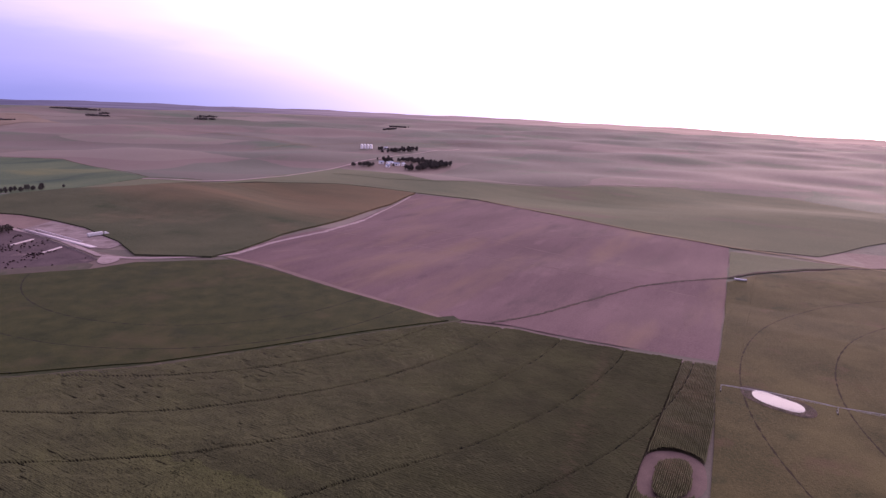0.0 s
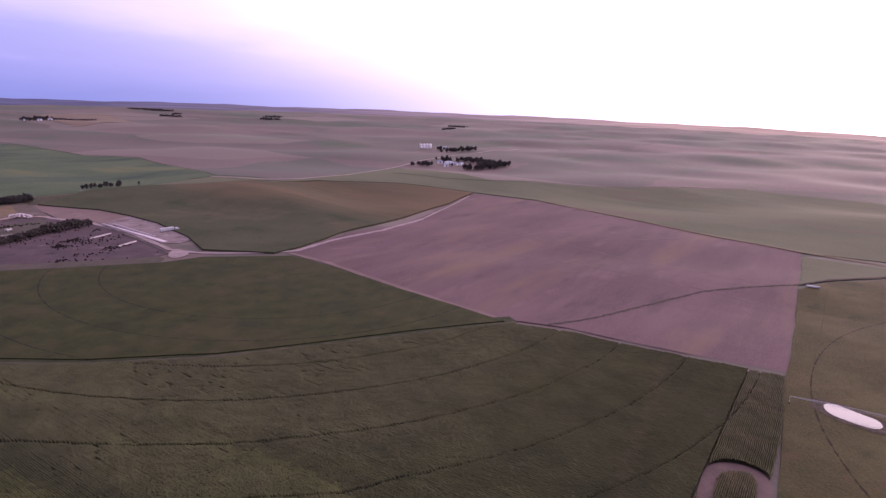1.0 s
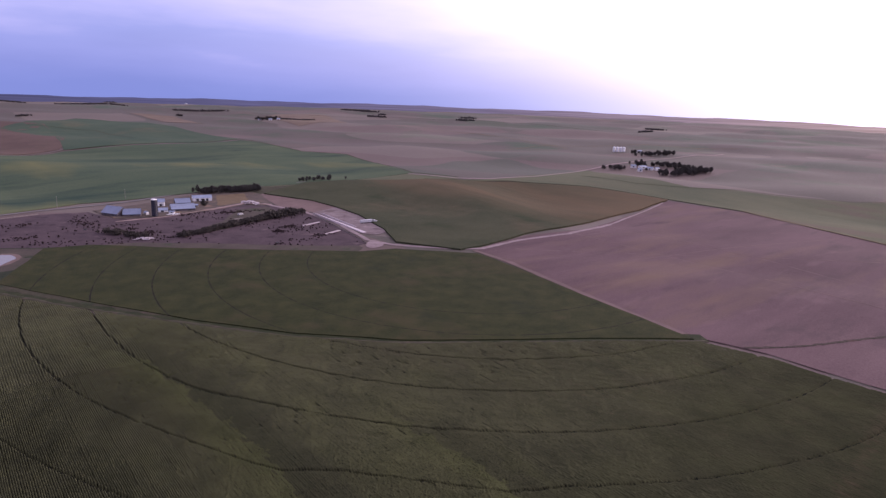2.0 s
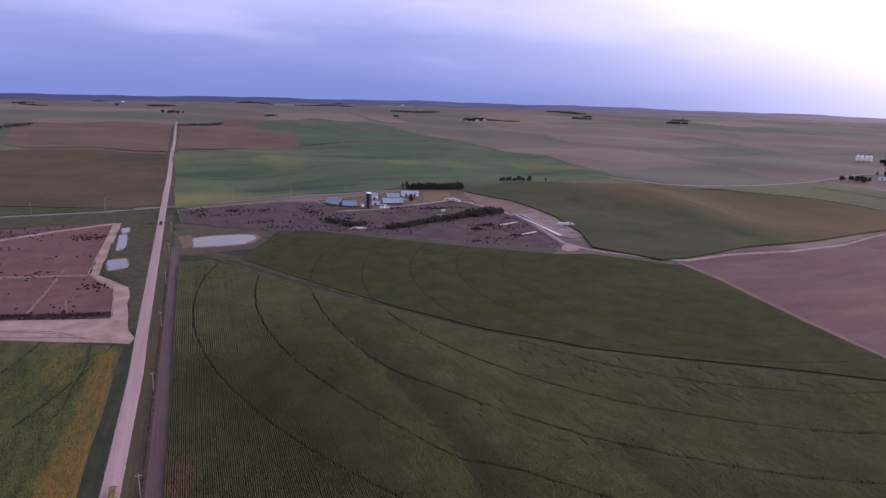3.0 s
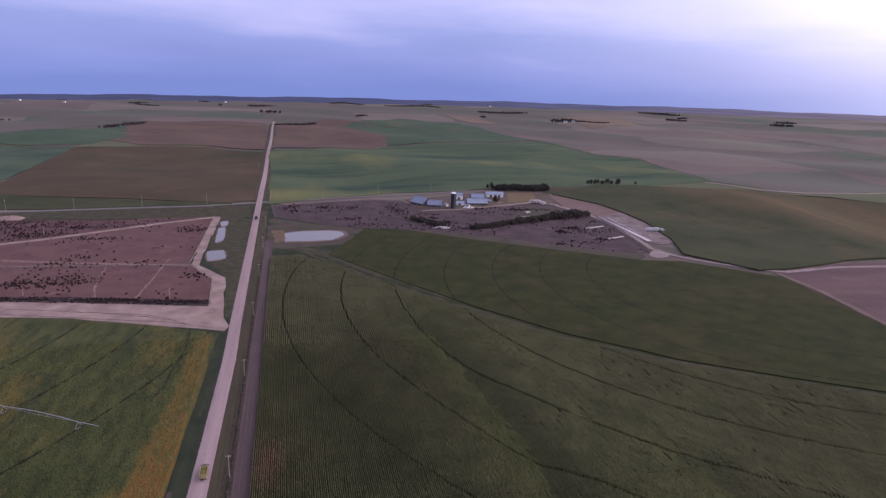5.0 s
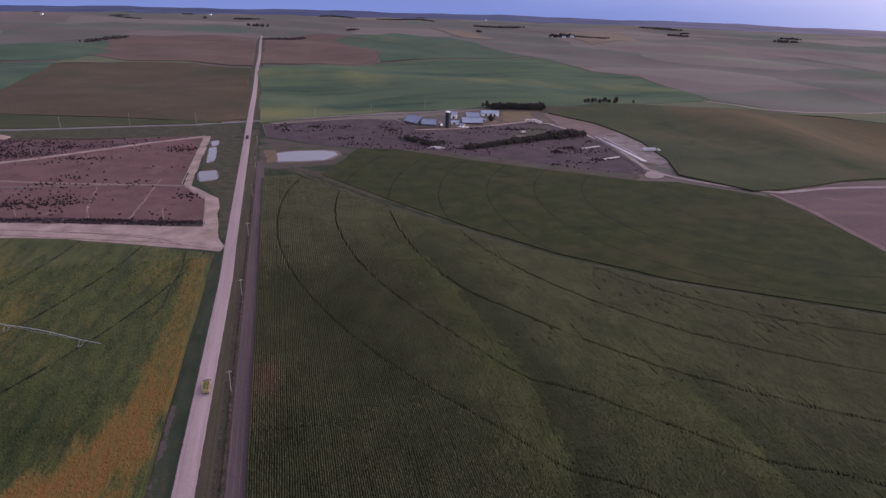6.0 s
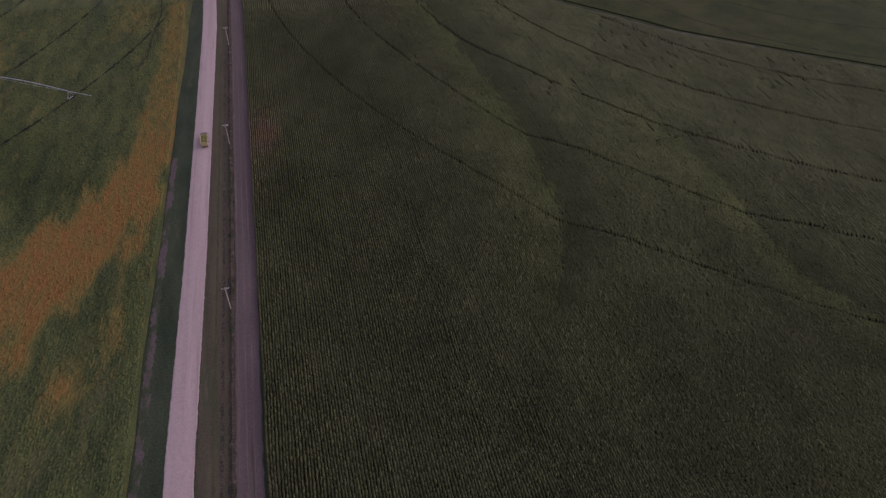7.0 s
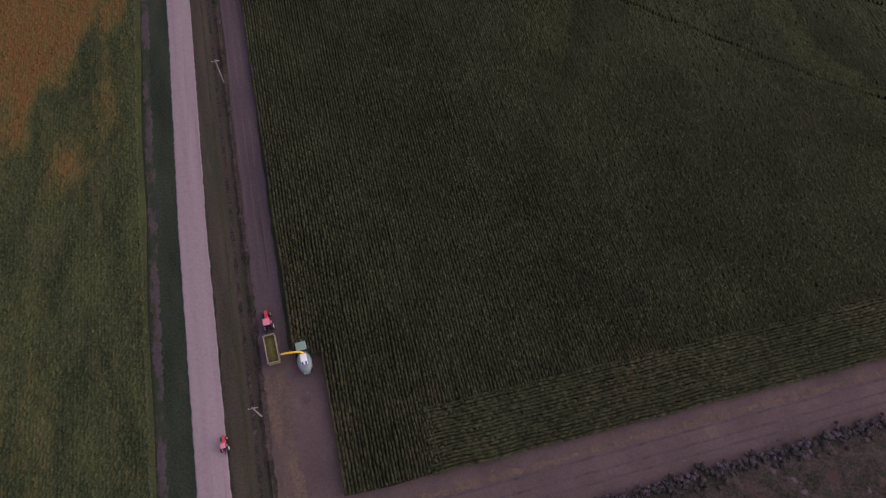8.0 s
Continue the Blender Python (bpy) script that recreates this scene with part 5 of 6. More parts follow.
def wheel(parent, x, y, r, width, rim=True):
    """A tyre on a rim, its axle across."""
    bm = prism([(r * math.cos(a) , r * math.sin(a)) for a in np.linspace(0, 2 * math.pi, 18, endpoint=False)], width)
    bmesh.ops.bevel(bm, geom=[e for e in bm.edges if abs(e.verts[0].co.y - e.verts[1].co.y) < 1e-4], offset=width * 0.18, segments=1, affect="EDGES")
    bm.transform(Matrix.Translation((x, y, r)) @ Matrix.Rotation(radians(90), 4, "Z"))
    w = part("wheel", bm, M["tyre"], parent)
    disc = prism([(r * 0.55 * math.cos(a), r * 0.55 * math.sin(a)) for a in np.linspace(0, 2 * math.pi, 14, endpoint=False)], width + 0.06)
    disc.transform(Matrix.Translation((x, y, r)) @ Matrix.Rotation(radians(90), 4, "Z"))
    part("rim", disc, M["rim"], w)
    return w


# ---- farm buildings ----
def gable_building(name, label, category, at, turn, width, length, eaves, ridge, wall, roof, doors=1, windows=0):
    """A gabled building: walls with gables, a roof of two sheets with overhang, doors and windows set in its sides. Its long side runs along local y."""
    b = thing(name, label, category, spot(*at, turn))
    part("wall", prism([(-width / 2, -1.5), (width / 2, -1.5), (width / 2, eaves), (0, ridge - 0.15), (-width / 2, eaves)], length), M[wall], b)
    o, t = 0.5, 0.18
    drop = (ridge - eaves) / (width / 2) * o
    for s in (-1, 1):
        sheet_bm = prism([(s * -0.02, ridge + t), (s * (width / 2 + o), eaves - drop + t), (s * (width / 2 + o), eaves - drop), (s * -0.02, ridge)], length + 2 * o)
        r = part("roof", sheet_bm, M[roof], b)
        k = max(3, int(length / 3.0))
        for i in range(k):
            y = -length / 2 + length * (i + 0.5) / k
            part("rib", tube(bmesh.new(), (s * 0.1, y, ridge + t + 0.02), (s * (width / 2 + o - 0.1), y, eaves - drop + t + 0.02), 0.06, n=4), M[roof], r)
    part("ridge_cap", boxes((0, 0, ridge + t - 0.04, 0.5, length + 1.0, 0.12)), M[roof], b)
    for i in range(doors):
        y = (i - (doors - 1) / 2) * length / max(1, doors)
        for s in (-1, 1):
            d = part("door", boxes((s * (width / 2 + 0.03), y, 0, 0.12, min(3.2, length * 0.3), min(eaves * 0.85, 3.2))), M["dark_metal"], b)
    for i in range(windows):
        y = (i - (windows - 1) / 2) * length / max(1, windows) + 0.9
        for s in (-1, 1):
            w = part("window", boxes((s * (width / 2 + 0.02), y, 1.2, 0.10, 1.2, 1.4)), M["white"], b)
            part("pane", boxes((s * (width / 2 + 0.06), y, 1.3, 0.08, 0.95, 1.15)), M["glass"], w)
    return b


def silo(at):
    b = thing("silo", "tall dark tower silo with a pale domed cap", "silo", spot(*at))
    part("shaft", lathe([(3.1, -0.3), (3.1, 19.0)], 24), M["silo_dark"], b, smooth=False)
    part("cap", lathe([(3.25, 18.9), (3.25, 19.3), (2.6, 19.9), (1.4, 20.2), (0.4, 20.3)], 24), M["white"], b, "pale metal dome")
    for i in range(8):
        part("hoop", lathe([(3.12, 2 + i * 2.1), (3.2, 2.05 + i * 2.1), (3.2, 2.2 + i * 2.1), (3.12, 2.25 + i * 2.1)], 24), M["silo_dark"], b)
    part("chute", boxes((3.3, 0, 0, 0.9, 0.9, 18.6)), M["silo_dark"], b)
    return b


silo((200.8, 756))
gable_building("barn", "long barn with a blue-grey metal roof", "barn", (165, 781), 30, 17, 23, 3.2, 9.8, "wall_red", "roof_grey", 2)
gable_building("barn", "low cattle shed with a blue-grey metal roof", "barn", (180, 769), 72, 14, 18, 2.8, 7.8, "wall_red", "roof_grey", 1)
gable_building("shed", "tiny white shed beside the barn", "shed", (195.5, 770), 20, 3.5, 4.5, 2.6, 3.8, "white", "roof_pale", 1)
gable_building("house", "two-storey white farmhouse with a grey roof", "house", (229, 831), 70, 8, 9, 5.8, 9.0, "white", "roof_pale", 1, 3)
gable_building("shed", "small white shed beside the silo", "shed", (217, 784), 78, 7, 12, 2.6, 4.8, "white", "roof_pale", 1)
gable_building("shed", "low white lean-to among farm clutter", "shed", (224, 770), 60, 3.5, 6, 2.0, 2.9, "white", "roof_pale", 1)
gable_building("barn", "wide machine shed with a pale blue metal roof", "barn", (242, 788), 82, 15, 27, 3.0, 8.0, "wall_red", "roof_pale", 2)
gable_building("barn", "machine shed with a blue-grey roof", "barn", (256, 833), 82, 14, 18, 3.0, 7.6, "wall_red", "roof_grey", 2)
gable_building("shed", "pale roofed implement shed by the trees", "shed", (287, 850), 80, 12, 24, 4.2, 7.2, "white", "roof_pale", 2)
gable_building("shed", "small weathered shed by the yard", "shed", (264, 806), 60, 4, 6, 2.4, 3.6, "timber", "roof_pale", 1)


def rubble_heap(at, label, size, mat, count=40, tall=1.6):
    """A heap of many broken slabs and stones."""
    rnd = random.Random(4)
    b = thing("rubble_heap", label, "heap", spot(*at))
    for _ in range(count):
        a, r = rnd.uniform(0, 6.28), rnd.random() ** 0.5
        x, y = size[0] * r * math.cos(a), size[1] * r * math.sin(a)
        w = rnd.uniform(1.0, 3.2)
        bm = boxes((0, 0, 0, w, w * rnd.uniform(0.5, 1), rnd.uniform(0.3, 1.0)), bevel=0.08)
        bm.transform(Matrix.Translation((x, y, (1 - r) * tall)) @ Euler((rnd.uniform(-0.4, 0.4), rnd.uniform(-0.4, 0.4), rnd.uniform(0, 3))).to_matrix().to_4x4())
        part("slab", bm, M[mat], b)


rubble_heap((334, 801), "heap of pale concrete slabs and sheets beside the yard", (11, 17), "bunk", 80, 2.6)
rubble_heap((156, 637), "low heap of pale weathered boards at the pen corner", (11, 5), "bunk", 30, 1.4)
rubble_heap((275, 694), "scattered pale scrap in the weedy lot", (9, 4), "timber", 14, 0.6)
rubble_heap((221, 759), "low clutter of pale sheets below the silo", (8, 4), "white", 14, 0.8)


# ---- silage pad ----
def bunk_wall(a, b, label):
    """A concrete feed bunk: a low trough with a back wall, cast in sections."""
    a, b = Vector((*a, 0)), Vector((*b, 0))
    way = b - a
    t = thing("feed_bunk", label, "feed bunk", spot((a.x + b.x) / 2, (a.y + b.y) / 2, math.degrees(math.atan2(-way.x, way.y)), 0.15), group="feed bunks")
    k = max(2, int(way.length / 6))
    for i in range(k):
        y = -way.length / 2 + way.length * (i + 0.5) / k
        bm = prism([(-1.1, 0), (1.1, 0), (1.1, 1.1), (0.85, 1.1), (0.7, 0.35), (-0.7, 0.35), (-0.9, 0.75), (-1.1, 0.75)], way.length / k - 0.06)
        bm.transform(Matrix.Translation((0, y, 0)))
        part("section", bm, M["bunk"], t)


bunk_wall((366, 682), (357, 560), "long pale concrete feed bunk along the pad")
bunk_wall((374, 676), (367, 588), "pale concrete bunk wall on the pad")
bunk_wall((320, 622), (345, 631), "pale concrete feed bunk in the pen")
bunk_wall((318, 570), (341, 579), "pale concrete feed bunk in the pen")


def box_trailer(at, turn):
    b = thing("box_trailer", "long dusty white box trailer parked on the pad", "trailer", spot(*at, turn, 0.2))
    part("body", boxes((0, 0, 1.2, 2.6, 15.0, 2.9), bevel=0.08), M["trailer_paint"], b)
    part("chassis", boxes((0, 0, 0.8, 1.0, 14.4, 0.4)), M["dark_metal"], b)
    for y in (-5.6, -4.3):
        for x in (-1.1, 1.1):
            wheel(b, x, y, 0.5, 0.4)
    for x in (-0.8, 0.8):
        part("landing_leg", boxes((x, 4.5, 0, 0.15, 0.15, 1.0)), M["zinc"], b)
    tr = thing("semi_tractor", "dusty white highway tractor unit at the trailer", "truck", spot(at[0] - 10.6 * math.sin(radians(turn)), at[1] + 10.6 * math.cos(radians(turn)), turn, 0.2))
    part("cab", boxes((0, 0, 0.9, 2.4, 2.6, 2.4), bevel=0.2), M["trailer_paint"], tr)
    part("hood", boxes((0, 2.2, 0.8, 2.0, 2.0, 1.3), bevel=0.2), M["trailer_paint"], tr)
    part("windscreen", boxes((0, 1.3, 2.1, 2.1, 0.1, 0.8)), M["glass"], tr)
    for y in (-2.0, 2.3):
        for x in (-1.05, 1.05):
            wheel(tr, x, y, 0.5, 0.35)


box_trailer((390, 602), -95)


# ---- vehicles ----
def grain_truck(name, at, turn, label, box_mat, cab_mat, load=True):
    b = thing(name, label, "truck", spot(*at, turn, 0.2))
    part("chassis", boxes((0, 0, 0.7, 0.9, 8.0, 0.35)), M["dark_metal"], b)
    body = part("box", boxes((-1.2, -1.1, 1.1, 0.12, 5.6, 1.7), (1.2, -1.1, 1.1, 0.12, 5.6, 1.7), (0, -3.85, 1.1, 2.5, 0.12, 1.7), (0, 1.65, 1.1, 2.5, 0.12, 1.9), (0, -1.1, 1.05, 2.4, 5.5, 0.12)), M[box_mat], b)
    for y in (-3.2, -1.8, -0.4, 1.0):
        for x in (-1.3, 1.3):
            part("stake", boxes((x, y, 1.1, 0.1, 0.12, 1.72)), M[box_mat], body)
    if load:
        heap = bmesh.new()
        bmesh.ops.create_grid(heap, x_segments=8, y_segments=14, size=0.5, matrix=Matrix.Translation((0, -1.1, 2.2)) @ Matrix.Diagonal((2.28, 5.4, 1, 1)))
        for v in heap.verts:
            v.co.z += 0.45 * math.cos(v.co.x * 1.2) * math.cos((v.co.y + 1.1) * 0.5) + random.uniform(-0.06, 0.06)
        part("load", heap, M["silage"], body, "heaped chopped corn")
    part("cab", boxes((0, 2.7, 0.9, 2.2, 1.6, 1.7), bevel=0.15), M[cab_mat], b)
    part("hood", boxes((0, 4.1, 0.8, 1.7, 1.5, 1.0), bevel=0.15), M[cab_mat], b)
    part("windscreen", boxes((0, 3.5, 1.75, 1.9, 0.1, 0.7)), M["glass"], b)
    for s in (-1, 1):
        part("mirror", boxes((s * 1.45, 3.4, 1.8, 0.3, 0.08, 0.5)), M["dark_metal"], b)
    for y, gap in ((3.9, 0.95), (-1.6, 1.0), (-2.8, 1.0)):
        for s in (-1, 1):
            wheel(b, s * gap, y, 0.5, 0.35)
    return b


grain_truck("grain_truck", (-34.6, 223), 1, "dusty ochre farm truck loaded with chopped corn", "ochre", "dark_metal")
grain_truck("farm_truck", (-36.6, 700), 1, "small dark farm truck on the gravel road", "dark_metal", "dark_metal", load=False)

grain_truck("farm_truck", (287, 718), -58, "pale dusty farm truck parked in the yard", "trailer_paint", "trailer_paint", load=False)


def tractor(name, at, turn, label, scale=1.0):
    b = thing(name, label, "tractor", spot(*at, turn, 0.12))
    b.scale = (scale,) * 3
    part("hood", boxes((0, 1.5, 0.9, 0.75, 2.5, 0.95), bevel=0.12), M["red_paint"], b)
    part("nose", boxes((0, 2.75, 0.9, 0.8, 0.3, 0.8), bevel=0.1), M["dark_metal"], b)
    part("chassis", boxes((0, 0.8, 0.6, 0.6, 4.2, 0.5)), M["dark_metal"], b)
    cab = part("cab", boxes((0, -0.4, 1.2, 1.5, 1.6, 1.5), bevel=0.1), M["glass"], b)
    part("roof", boxes((0, -0.4, 2.7, 1.5, 1.6, 0.18), bevel=0.06), M["pink_paint"], cab, "faded pink-red roof")
    for s in (-1, 1):
        part("fender", boxes((s * 0.88, -0.5, 1.45, 0.35, 1.3, 0.14), bevel=0.05), M["pink_paint"], b)
        wheel(b, s * 1.0, -1.05, 0.92, 0.45)
        wheel(b, s * 0.75, 2.1, 0.62, 0.35)
    part("exhaust", tubes(((0.3, 1.6, 1.8), (0.3, 1.6, 2.8), 0.06)), M["dark_metal"], b)
    part("drawbar", boxes((0, -2.0, 0.5, 0.2, 1.4, 0.15)), M["dark_metal"], b)
    return b


tractor("tractor", (-22.3, 56.5), 2, "red tractor with white wheel rims pulling a forage wagon", 1.05)
tractor("tractor", (-35.0, 30.5), 2, "small red tractor on the gravel road", 0.72)


def forage_wagon(at, turn):
    b = thing("forage_wagon", "forage wagon with pale rails half full of chopped corn", "wagon", spot(*at, turn, 0.12))
    body = part("box", boxes((-1.25, 0, 1.1, 0.1, 6.7, 1.9), (1.25, 0, 1.1, 0.1, 6.7, 1.9), (0, 3.35, 1.1, 2.5, 0.1, 1.9), (0, -3.35, 1.1, 2.5, 0.1, 1.9), (0, 0, 1.05, 2.5, 6.7, 0.1)), M["ochre"], b)
    part("top_rail", boxes((-1.28, 0, 3.0, 0.13, 6.9, 0.14), (1.28, 0, 3.0, 0.13, 6.9, 0.14), (0, 3.4, 3.0, 2.8, 0.13, 0.14), (0, -3.4, 3.0, 2.8, 0.13, 0.14)), M["rail_tan"], body, "pale tan rail")
    for y in (-2.6, -1.3, 0, 1.3, 2.6):
        for s in (-1, 1):
            part("stake", boxes((s * 1.34, y, 1.1, 0.1, 0.14, 1.9)), M["rail_tan"], body)
    heap = bmesh.new()
    bmesh.ops.create_grid(heap, x_segments=12, y_segments=26, size=0.5, matrix=Matrix.Translation((0, 0, 1.9)) @ Matrix.Diagonal((2.4, 6.5, 1, 1)))
    for v in heap.verts:
        v.co.z += 0.6 * math.cos(v.co.x) * math.cos((v.co.y - 0.6) * 0.42) + random.uniform(-0.09, 0.09)
    part("load", heap, M["silage"], body, "chopped yellow-green corn")
    part("chassis", boxes((0, 0.3, 0.75, 0.9, 7.2, 0.3), (0, 4.6, 0.6, 0.18, 2.6, 0.18)), M["dark_metal"], b)
    for y in (-1.9, -0.9):
        for s in (-1, 1):
            wheel(b, s * 1.05, y, 0.5, 0.4)


def forage_harvester(at, turn):
    b = thing("forage_harvester", "pale grey-green self-propelled forage harvester with a yellow spout", "harvester", spot(*at, turn, 0.12))
    shell = lathe([(1.3, 0), (1.5, 0.5), (1.45, 1.2), (1.2, 1.6), (0.8, 1.75)], 22)
    shell.transform(Matrix.Translation((0, -2.4, 1.1)) @ Matrix.Diagonal((1.12, 1.85, 1.0, 1)))
    part("body", shell, M["machine_grey"], b, smooth=True)
    hood = part("engine_hood", boxes((0, -1.9, 2.72, 1.5, 2.7, 0.3), bevel=0.12), M["white"], b, "white engine hood")
    part("vent", boxes((-0.42, -2.9, 3.0, 0.42, 0.7, 0.06)), M["dark_metal"], hood)
    part("vent", boxes((0.42, -2.9, 3.0, 0.42, 0.7, 0.06)), M["dark_metal"], hood)
    part("tail", boxes((0, -4.9, 1.3, 1.6, 0.7, 1.1), bevel=0.2), M["machine_grey"], b)
    cab = part("cab", boxes((0, 1.1, 1.5, 2.0, 1.7, 1.7), bevel=0.15), M["glass"], b)
    part("roof", boxes((0, 1.2, 3.2, 2.4, 2.1, 0.22), bevel=0.1), M["machine_green"], cab)
    part("deck", boxes((0, -0.25, 1.6, 2.4, 1.2, 0.5), bevel=0.1), M["dark_metal"], b)
    part("feeder", boxes((0, 2.7, 0.5, 1.6, 1.6, 0.9), bevel=0.1), M["machine_green"], b)
    head = part("header", boxes((0, 3.7, 0.3, 3.9, 1.3, 0.8), bevel=0.2), M["header_green"], b, "dull green corn header")
    for i in range(5):
        x = -1.6 + 0.8 * i
        bm = bmesh.new()
        tube(bm, (x, 4.2, 0.7), (x, 5.4, 0.2), 0.25, 0.04, 6)
        part("divider", bm, M["header_green"], head)
    spout = bmesh.new()
    path = [(0.2, -0.4, 3.0), (-0.5, -0.32, 4.1), (-1.8, -0.2, 4.55), (-3.2, 0.0, 4.55), (-4.5, 0.2, 4.2)]
    for p, q in zip(path, path[1:]):
        tube(spout, p, q, 0.24, 0.22, 8)
    part("spout", spout, M["yellow_paint"], b, "yellow discharge spout")
    part("deflector", tubes(((-4.5, 0.2, 4.2), (-5.3, 0.25, 3.6), 0.17)), M["rail_tan"], b)
    part("platform", boxes((-1.5, 1.1, 1.3, 0.5, 1.4, 0.08), (1.5, 1.1, 1.3, 0.5, 1.4, 0.08)), M["dark_metal"], b)
    for s in (-1, 1):
        wheel(b, s * 1.35, 0.9, 0.95, 0.65)
        wheel(b, s * 1.2, -3.6, 0.65, 0.45)


forage_wagon((-22.0, 49.3), 3)
forage_harvester((-15.2, 47.0), 3)


# ---- power poles ----
def power_pole(tall=10.0):
    b = thing("power_pole", "weathered wooden power pole with one crossarm", "pole", group="power poles")
    bm = bmesh.new()
    tube(bm, (0, 0, -0.5), (0, 0, tall), 0.19, 0.13, 8)
    part("shaft", bm, M["timber"], b)
    arm = part("crossarm", boxes((0, 0, tall - 0.7, 2.0, 0.12, 0.14)), M["timber"], b)
    for x in (-0.9, 0.4, 0.9):
        part("insulator", lathe([(0.05, tall - 0.56), (0.09, tall - 0.48), (0.05, tall - 0.38)], 8, (x, 0)), M["white"], arm)
    part("brace", tubes(((-0.6, 0.02, tall - 0.65), (0, 0.1, tall - 1.4), 0.03), ((0.6, 0.02, tall - 0.65), (0, 0.1, tall - 1.4), 0.03)), M["zinc"], b)
    return b


POLE = power_pole()
POLE.matrix_basis = spot(-26.4, 34.9)
for x, y in [(-25.5, 132.5), (-25.2, 219.5), (-25.0, 306.3), (-24.8, 394.4), (-25, 484), (-25.2, 575), (-25.4, 665)]:
    copy_thing(POLE, spot(x, y, random.uniform(-4, 4)))
TALL_POLE = power_pole(13.5)
TALL_POLE["label"] = "tall pale roadside power pole"
TALL_POLE.matrix_basis = spot(*POLES_W[0], 90)
for x, y in POLES_W[1:] + POLES_E[1:] + [(POLES_E[0][0] - 30, POLES_E[0][1] - 10)]:
    copy_thing(TALL_POLE, spot(x, y, 90))


# ---- irrigation machines ----
def pivot_machine(label, a, b, spans, tail=0.0):
    """A centre-pivot line: trussed pipe spans on wheeled towers, with drop hoses. a to b: first and last tower."""
    a, b = Vector((*a, 0)), Vector((*b, 0))
    way = b - a
    length = way.length / spans
    m = thing("irrigation_machine", label, "irrigation machine", spot(a.x, a.y, math.degrees(math.atan2(way.y, way.x)), 0.1))
    for i in range(spans + 1):
        x = i * length
        tw = part("tower", tubes(((x, -2.0, 0.6), (x, 0, 3.6), 0.07), ((x, 2.0, 0.6), (x, 0, 3.6), 0.07), ((x, -2.0, 0.6), (x, 2.0, 0.6), 0.09), n=6), M["zinc"], m)
        for s in (-1, 1):
            bm = prism([(0.6 * math.cos(q), 0.6 * math.sin(q)) for q in np.linspace(0, 6.283, 14, endpoint=False)], 0.35, "x")
            bm.transform(Matrix.Translation((x, s * 2.0, 0.6)) @ Matrix.Rotation(radians(90), 4, "Z") @ Matrix.Rotation(radians(90), 4, "Z"))
            part("wheel", bm, M["tyre"], tw)
    runs = [(i * length, length) for i in range(spans)] + ([(spans * length, tail)] if tail else [])
    for x0, ln in runs:
        k = 8 if ln > 20 else 3
        bow = [0.9 * math.sin(math.pi * j / k) if ln > 20 else 0 for j in range(k + 1)]
        pipe = bmesh.new()
        for j in range(k):
            tube(pipe, (x0 + ln * j / k, 0, 3.6 + bow[j]), (x0 + ln * (j + 1) / k, 0, 3.6 + bow[j + 1]), 0.11, n=8)
        span = part("span", pipe, M["zinc"], m)
        if ln > 20:
            truss = bmesh.new()
            for s in (-1, 1):
                for j in range(k):
                    p, q = x0 + ln * j / k, x0 + ln * (j + 1) / k
                    low0, low1 = 3.6 + bow[j] - 0.9 * math.sin(math.pi * j / k), 3.6 + bow[j + 1] - 0.9 * math.sin(math.pi * (j + 1) / k)
                    tube(truss, (p, s * 0.8 * math.sin(math.pi * j / k), low0), (q, s * 0.8 * math.sin(math.pi * (j + 1) / k), low1), 0.04, n=5)
                    tube(truss, (q, 0, 3.6 + bow[j + 1]), (q, s * 0.8 * math.sin(math.pi * (j + 1) / k), low1), 0.035, n=5)
            part("truss", truss, M["zinc"], span)
        drops = bmesh.new()
        for j in range(1, int(ln / 5)):
            tube(drops, (x0 + 5 * j, 0.15, 3.7), (x0 + 5 * j, 0.15, 1.6), 0.03, n=5)
        if drops.verts:
            part("drop_hose", drops, M["dark_metal"], span)
        else:
            drops.free()
    return m


pivot_machine("galvanised centre-pivot sprinkler line over the beans", (-196, 327), (-90, 267), 3, 11.0)
pivot_machine("galvanised centre-pivot sprinkler line across the pasture", PIVOT_E[0], (PIVOT_E[0][0] + 12, PIVOT_E[0][1] - 165), 3)


# ---- trees and hedges ----
def clump_mesh(name, clumps, seed, mat="leaf"):
    """Many small uneven leafy clumps in one mesh. clumps: rows of centre x, y, z and size."""
    ball = bmesh.new()
    bmesh.ops.create_icosphere(ball, subdivisions=1, radius=1.0)
    ball.verts.ensure_lookup_table()
    v0 = np.array([v.co for v in ball.verts])
    f0 = np.array([[v.index for v in f.verts] for f in ball.faces])
    ball.free()
    rnd = np.random.RandomState(seed)
    clumps = np.array(clumps, float)
    k = len(clumps)
    v = v0[None] + rnd.uniform(-0.42, 0.42, (k, len(v0), 3))
    v = v * clumps[:, None, 3:4] * rnd.uniform(0.75, 1.2, (k, 1, 3)) + clumps[:, None, :3]
    f = f0[None] + (np.arange(k) * len(v0))[:, None, None]
    mesh = bpy.data.meshes.new(name)
    mesh.from_pydata(v.reshape(-1, 3).tolist(), [], f.reshape(-1, 3).tolist())
    mesh.materials.append(M[mat])
    return mesh


